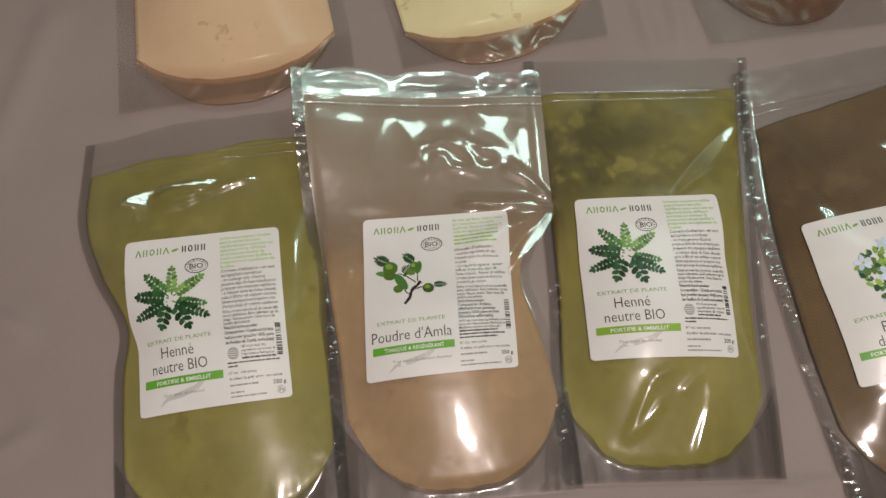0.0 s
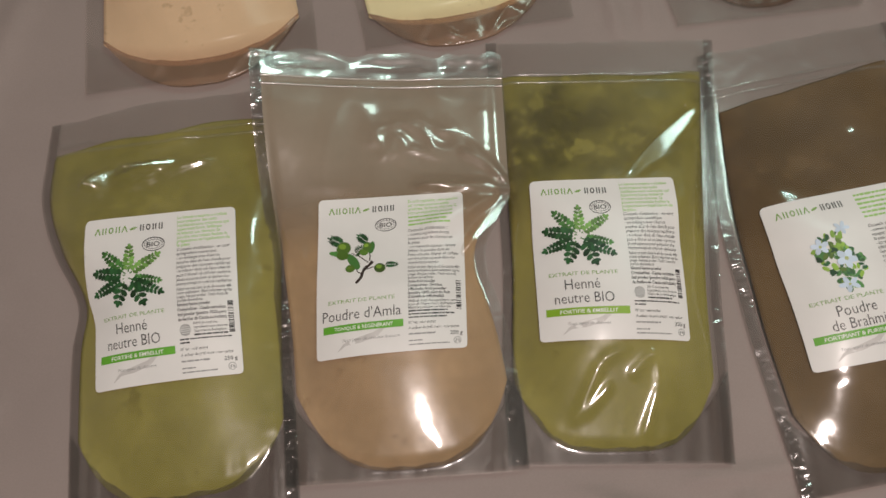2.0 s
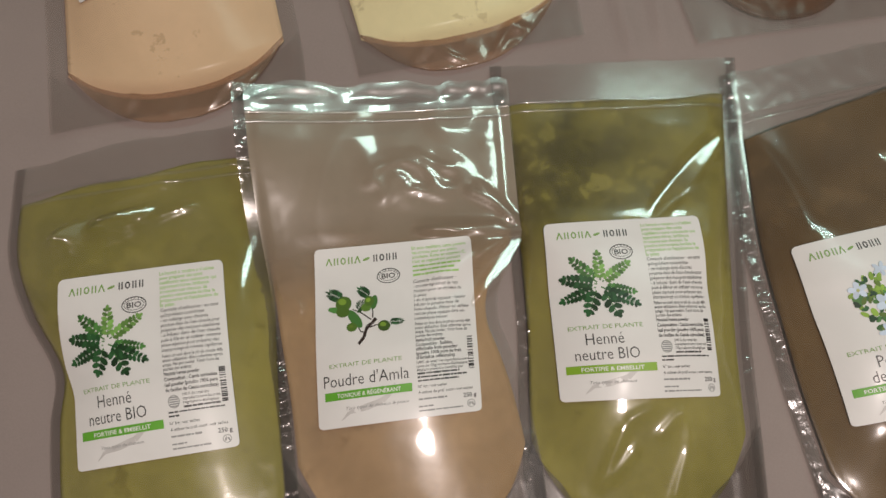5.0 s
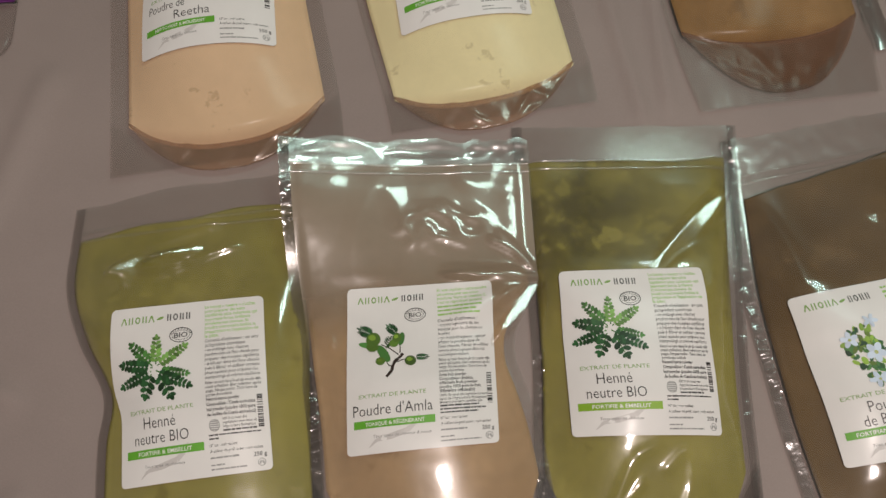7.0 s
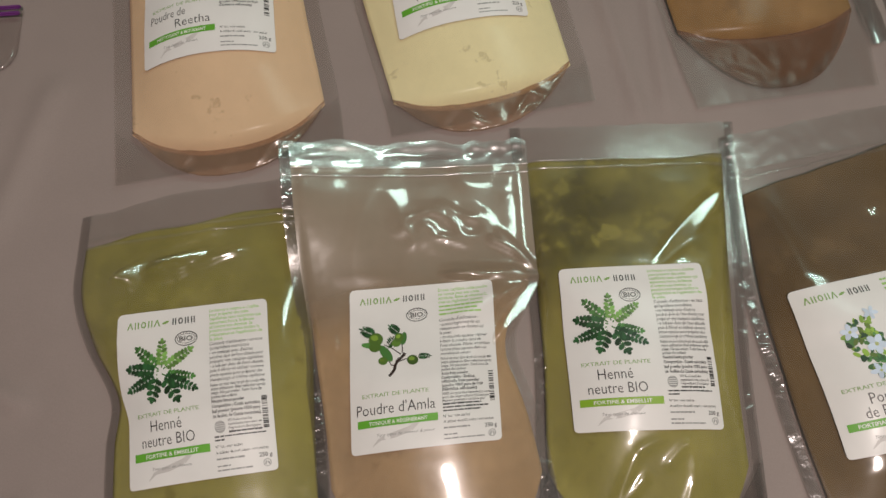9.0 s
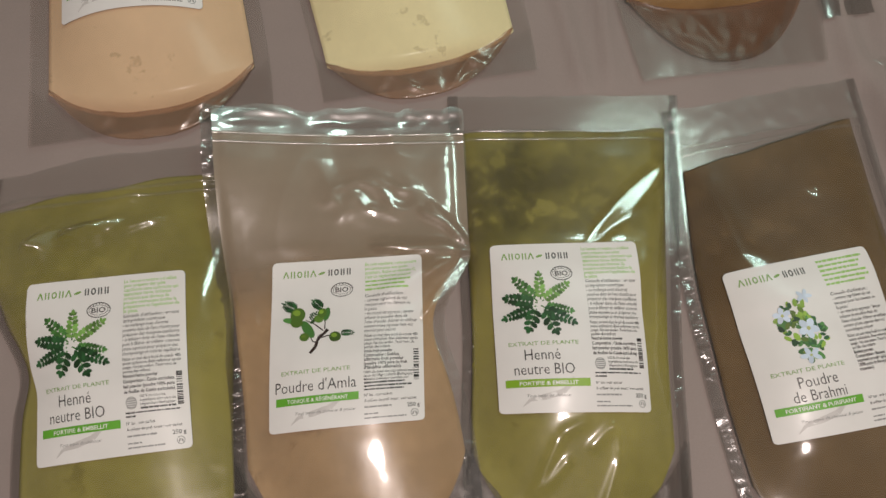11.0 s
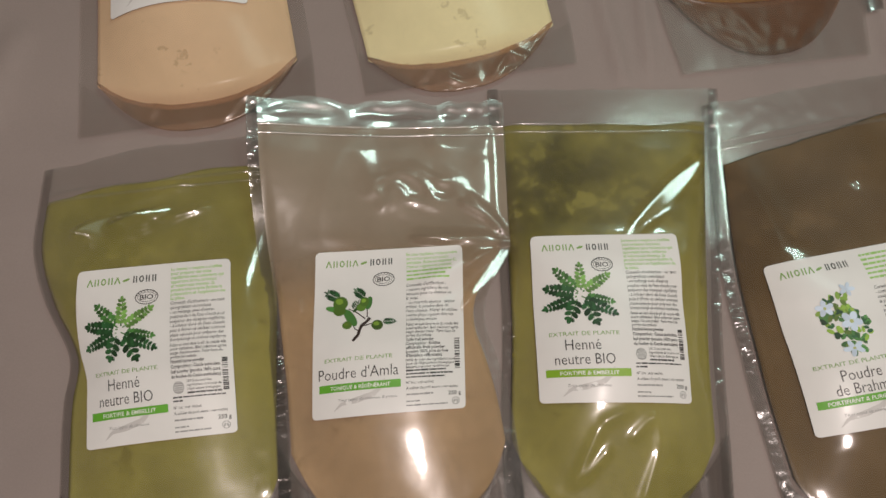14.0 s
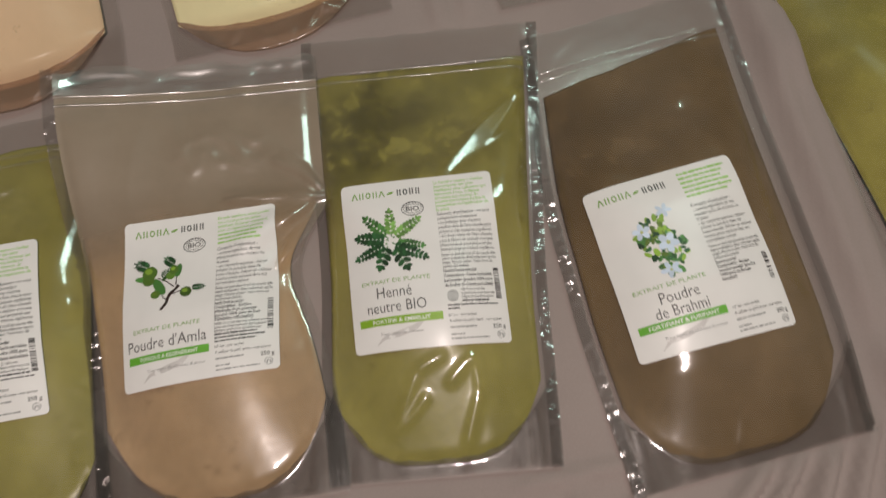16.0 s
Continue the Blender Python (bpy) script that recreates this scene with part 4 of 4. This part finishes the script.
pouch("henna_pouch", -0.128, -0.195, 8.0,
      Shape([(0, -0.073), (0.08, -0.0735), (0.12, -0.0725), (0.150, -0.0695), (0.19, -0.0870), (0.228, -0.0970), (0.263, -0.0945), (0.30, -0.0905)], [(0, 0.074), (0.10, 0.0755), (0.20, 0.081), (0.30, 0.087)],
            0.300, 0.021, 0.272, 0.012, base=0.0025, seed=1.7, keep=0.30, taper=0.17, dip=0.010, floor=0.016, corner=0.043, inset=(0.0060, 0.0075), ramp_long=0.116, ramp_curve=1.03,
            facets=[(-0.047, 0.238, 20, 0.015, 0.0050, -0.47, 0.05, 2.0), (-0.006, 0.243, 12, 0.026, 0.0036, -0.46, 0.05, 2.0)],
            crumples=[(-0.018, 0.240, 0.060, 0.016, 0.0012, 58.0)],
            creases=[(-0.055, 0.222, -0.046, 0.246, 0.0055, 0.0030), (-0.035, 0.228, 0.03, 0.246, 0.0035, 0.0030), (-0.045, 0.25, 0.015, 0.262, 0.003, 0.0024), (-0.085, 0.20, -0.045, 0.17, 0.004, 0.0025)]),
      m_henna_plain, "clear stand-up pouch full of olive green henna powder", corners=[(-219, 3, 8), (-113, 14, 14), (-95, -101, 17), (-191, -115, 14)], prints=henna,
      bow=((0, 0), (0.22, -2.4), (0.45, -3.4), (0.62, 1.8), (0.74, 2.0), (0.88, 1.0), (1, 0)))

pouch("henna_pouch", 0.1485, -0.154, 1.5,
      Shape([(0, -0.072), (0.066, -0.0735), (0.13, -0.0715), (0.20, -0.074), (0.30, -0.079)], [(0, 0.0725), (0.054, 0.0745), (0.112, 0.0760), (0.174, 0.0805), (0.235, 0.0855), (0.308, 0.0920)],
            0.308, 0.0175, 0.277, 0.004, base=0.003, seed=4.2, slant=0.065, keep=0.24, taper=0.17, flat=11.0, wrinkle=0.6, floor=0.0085, inset=(0.0065, 0.0100),
            facets=[(0.046, 0.221, 46, 0.036, 0.0068, -0.05, 0.012, 3.9)],
            creases=[(-0.030, 0.026, -0.012, 0.064, 0.0035, 0.0024), (-0.012, 0.064, 0.006, 0.074, 0.0035, 0.0024), (0.006, 0.054, 0.024, 0.072, 0.0035, 0.0024), (0.024, 0.072, 0.026, 0.050, 0.0035, 0.0024),
                     (0.026, 0.050, 0.014, 0.016, 0.0035, 0.0024), (-0.024, 0.030, -0.006, 0.050, 0.003, 0.0020), (-0.07, 0.085, -0.04, 0.078, 0.003, 0.002)]),
      m_henna, "clear stand-up pouch of olive green henna powder, mottled near its zip", corners=[(92, 36, 8), (192, 40, 12), (193, -76, 19), (97, -78, 14)], prints=dict(henna, seed=2, band_mat=p_band_lime))

pouch("amla_pouch", 0.012, -0.165, 5.0,
      Shape([(0, -0.0775), (0.055, -0.0790), (0.098, -0.0815), (0.14, -0.0860), (0.175, -0.0890), (0.21, -0.0915), (0.28, -0.0935), (0.304, -0.0935)],
            [(0, 0.0790), (0.036, 0.0785), (0.064, 0.0765), (0.093, 0.0725), (0.117, 0.0670), (0.132, 0.0628), (0.146, 0.0626), (0.157, 0.0660), (0.172, 0.0752), (0.185, 0.0835), (0.1885, 0.0845), (0.192, 0.0846), (0.210, 0.0846), (0.304, 0.0875)],
            0.2985, 0.025, 0.262, 0.0, base=0.0045, lift=[(0, 0.0), (0.15, 0.0), (0.272, 0.0120), (0.303, 0.0132)], tip=0.85, roll=0.0007, dull=(1,), thin=0.055, seed=8.8, zip_gap=0.0190, tuck=0.105,
            floor=0.006, corner=0.052, curl=3.2, ramp_long=0.116, ramp_curve=1.03, inset=(0.0095, 0.0080),
            bends=[(0.020, 0.160, 0.088, 0.196, 0.009, 0.0046), (0.030, 0.140, 0.088, 0.180, 0.006, 0.0026)], wrinkle=0.75, keep=0.08, taper=0.13, flat=5.0,
            creases=[(0.018, 0.20, 0.085, 0.192, 0.004, 0.004), (0.050, 0.222, 0.074, 0.208, 0.0032, 0.0034), (0.074, 0.208, 0.084, 0.190, 0.0030, 0.0032),
                     (0.052, 0.135, 0.085, 0.190, 0.0035, 0.0036), (0.046, 0.172, 0.084, 0.190, 0.003, 0.0030), (-0.078, 0.17, -0.06, 0.15, 0.004, 0.003)],
            crumples=[(0.018, 0.232, 0.044, 0.024, 0.0020, 62.0), (-0.060, 0.172, 0.022, 0.020, 0.0009, 60.0)],
            facets=[(0.066, 0.168, 50, 0.023, 0.0046, -0.13, -0.07, 2.0), (0.052, 0.1935, -4, 0.028, 0.0026, -0.13, -0.05, 2.0), (0.069, 0.212, -52, 0.017, 0.0028, -0.12, -0.06, 3.0)]),
      m_amla, "clear stand-up pouch half full of beige amla powder", film_mat=m_dusty, corners=[(-57, 22, 4), (45, 30, 6), (49, -83, 28), (-48, -93, 18)],
      prints=dict(title=[("Poudre d'Amla", 4.5, 57.0)], band="TONIQUE & RÉGÉNÉRANT", kind="amla", bold_lines=AMLA_BOLD, picture=picture_amla, seed=3, types="Tous types de cheveux & peaux"))

pouch("brahmi_pouch", 0.337, -0.158, 12.0,
      Shape([(0, -0.078), (0.03, -0.0775), (0.10, -0.0785), (0.136, -0.0770), (0.196, -0.0735), (0.27, -0.0610), (0.318, -0.0530)], [(0, 0.077), (0.072, 0.0860), (0.13, 0.0885), (0.217, 0.0915), (0.27, 0.0950), (0.318, 0.0985)],
            0.318, 0.0165, 0.278, 0.018, base=0.003, slant=0.085, seed=12.3, wrinkle=0.6, keep=0.25, taper=0.17, floor=0.007, corner=0.045, inset=(0.0110, 0.0130), ramp_long=0.106, ramp_curve=1.03,
            creases=[(-0.012, 0.002, 0.0, 0.030, 0.0030, 0.0012), (0.03, 0.235, 0.045, 0.243, 0.004, 0.002), (-0.066, 0.215, -0.050, 0.205, 0.003, 0.003), (-0.074, 0.19, -0.060, 0.12, 0.004, 0.0025)]),
      m_brahmi, "clear stand-up pouch full of brown brahmi powder", film_mat=m_calm, corners=[(249, 17, 12), (347, 38, 17), (370, -76, 16), (272, -95, 13)],
      prints=dict(title=[("Poudre", 22, 46), ("de Brahmi", 17, 49.5)], band="FORTIFIANT & PURIFIANT", kind="macerate", bold_lines=BRAHMI_BOLD, picture=picture_brahmi, bio=False, seed=4, lower=2.8, types="Tous types de cheveux & peaux"))

pouch("reetha_pouch", -0.153, 0.119, 10.0,
      Shape([(0, -0.086), (0.15, -0.083), (0.30, -0.083)], [(0, 0.090), (0.04, 0.091), (0.15, 0.085), (0.30, 0.085)],
            0.300, 0.030, 0.260, 0.0, base=0.005, seed=15.1, floor=0.0120, corner=0.028, curl=2.4, ramp_long=0.11, ramp_curve=1.7, lip_share=0.35, inset=(0.0145, 0.0120), gusset=0.0200, dull=(0, 1)),
      m_reetha, "clear stand-up pouch full of peach coloured reetha powder", film_mat=m_soft, corners=[(-228, 302, 30), (-128, 314, 36), (-113, 196, 40), (-215, 187, 30)],
      prints=dict(title=[("Poudre de", 7, 36), ("Reetha", 28, 55)], band="NETTOYANT & MOUSSANT", kind="macerate", bold_lines=AMLA_BOLD[1:], picture=picture_nuts, bio=False, seed=5))

pouch("cream_powder_pouch", 0.050, 0.160, 11.0,
      Shape([(0, -0.081), (0.03, -0.082), (0.15, -0.092), (0.30, -0.092)], [(0, 0.081), (0.04, 0.083), (0.15, 0.080), (0.30, 0.082)],
            0.300, 0.028, 0.260, 0.0, base=0.003, seed=18.6, floor=0.0135, corner=0.018, curl=2.4, ramp_long=0.11, ramp_curve=1.7, lip_share=0.35, inset=(0.0075, 0.0140), skew=0.007, gusset=0.0230, dull=(0, 1)),
      m_cream, "clear stand-up pouch full of pale cream powder", film_mat=m_soft, corners=[(-44, 338), (56, 357), (78, 243), (-24, 223)],
      prints=dict(title=[("Poudre", 18, 42)], band="FORTIFIE & EMBELLIT", kind="macerate", bold_lines=AMLA_BOLD[1:], picture=picture_nuts, bio=False, seed=6))

pouch("rust_powder_pouch", 0.2795, 0.178, 8.0,
      Shape([(0, -0.072), (0.05, -0.078), (0.16, -0.083), (0.318, -0.084)], [(0, 0.072), (0.05, 0.078), (0.16, 0.082), (0.318, 0.084)],
            0.318, 0.026, 0.278, 0.0, base=0.003, seed=21.0, floor=0.050, corner=0.018, curl=2.4, gusset=0.044, ramp_long=0.11, ramp_curve=1.7, lip_share=0.35, dull=(0, 1)),
      m_rust, "clear stand-up pouch full of rusty brown powder", film_mat=m_soft)

pouch("green_powder_pouch", 0.530, -0.085, 13.0,
      Shape([(0, -0.072), (0.12, -0.074), (0.30, -0.088)], [(0, 0.072), (0.15, 0.082), (0.30, 0.084)],
            0.300, 0.026, 0.290, 0.0, base=0.003, seed=24.0, keep=0.5, dull=(0, 1)),
      m_henna_plain, "clear stand-up pouch full of olive green powder", film_mat=m_soft, corners=[(463, 77), (560, 100), (587, -12), (490, -35)], prints=dict(henna, seed=7))

pouch("plain_pouch", 0.432, 0.236, 9.0,
      Shape([(0, -0.082), (0.30, -0.084)], [(0, 0.082), (0.30, 0.084)], 0.300, 0.026, 0.260, 0.0, base=0.003, seed=29.0, floor=0.05, corner=0.02, curl=2.0, dull=(0, 1)),
      m_brahmi, "clear stand-up pouch of brown powder, only its corner showing", film_mat=m_soft)


def zip_bag():
    """A small clear bag with a purple zip."""
    thing = new("zip_bag")
    thing.matrix_world = pose(-0.415, 0.20, 0, 0, 0, 4)
    tagged(thing, "small clear zip bag with a purple zip strip", "bag")
    nu, nv = 30, 16

    def spot(i, j):
        t, w = i / (nu - 1), j / (nv - 1)
        r = 0.022
        x, y = -0.08 + 0.16 * t, 0.06 * w
        inset = r - math.sqrt(max(0.0, r * r - max(0.0, r - y) ** 2))
        return x * (0.08 - inset) / 0.08, y

    def top(i, j):
        x, y = spot(i, j)
        t, w = i / (nu - 1), j / (nv - 1)
        return x, y, 0.002 + 0.006 * (1 - (2 * t - 1) ** 4) * math.sin(math.pi * min(1.0, 0.1 + 0.85 * w)) + 0.001 * noise.noise(Vector((x * 60, y * 60, 1)))

    v, f = closed_sheet(nu, nv, top, lambda i, j: (*spot(i, j), 0.0012))
    mesh_object("bag_film", v, f, m_back, thing, "clear hazy film")
    for off in (0.0, 0.006):
        bm = bmesh.new()
        bmesh.ops.create_cube(bm, size=1.0, matrix=Matrix.LocRotScale((0, 0.0545 + off, 0.0055), None, (0.160, 0.0036, 0.0030)))
        bmesh.ops.bevel(bm, geom=bm.edges[:], offset=0.001, segments=2, affect="EDGES")
        part("zip_rail", bm, m_purple, thing, "purple plastic zip rail")


zip_bag()
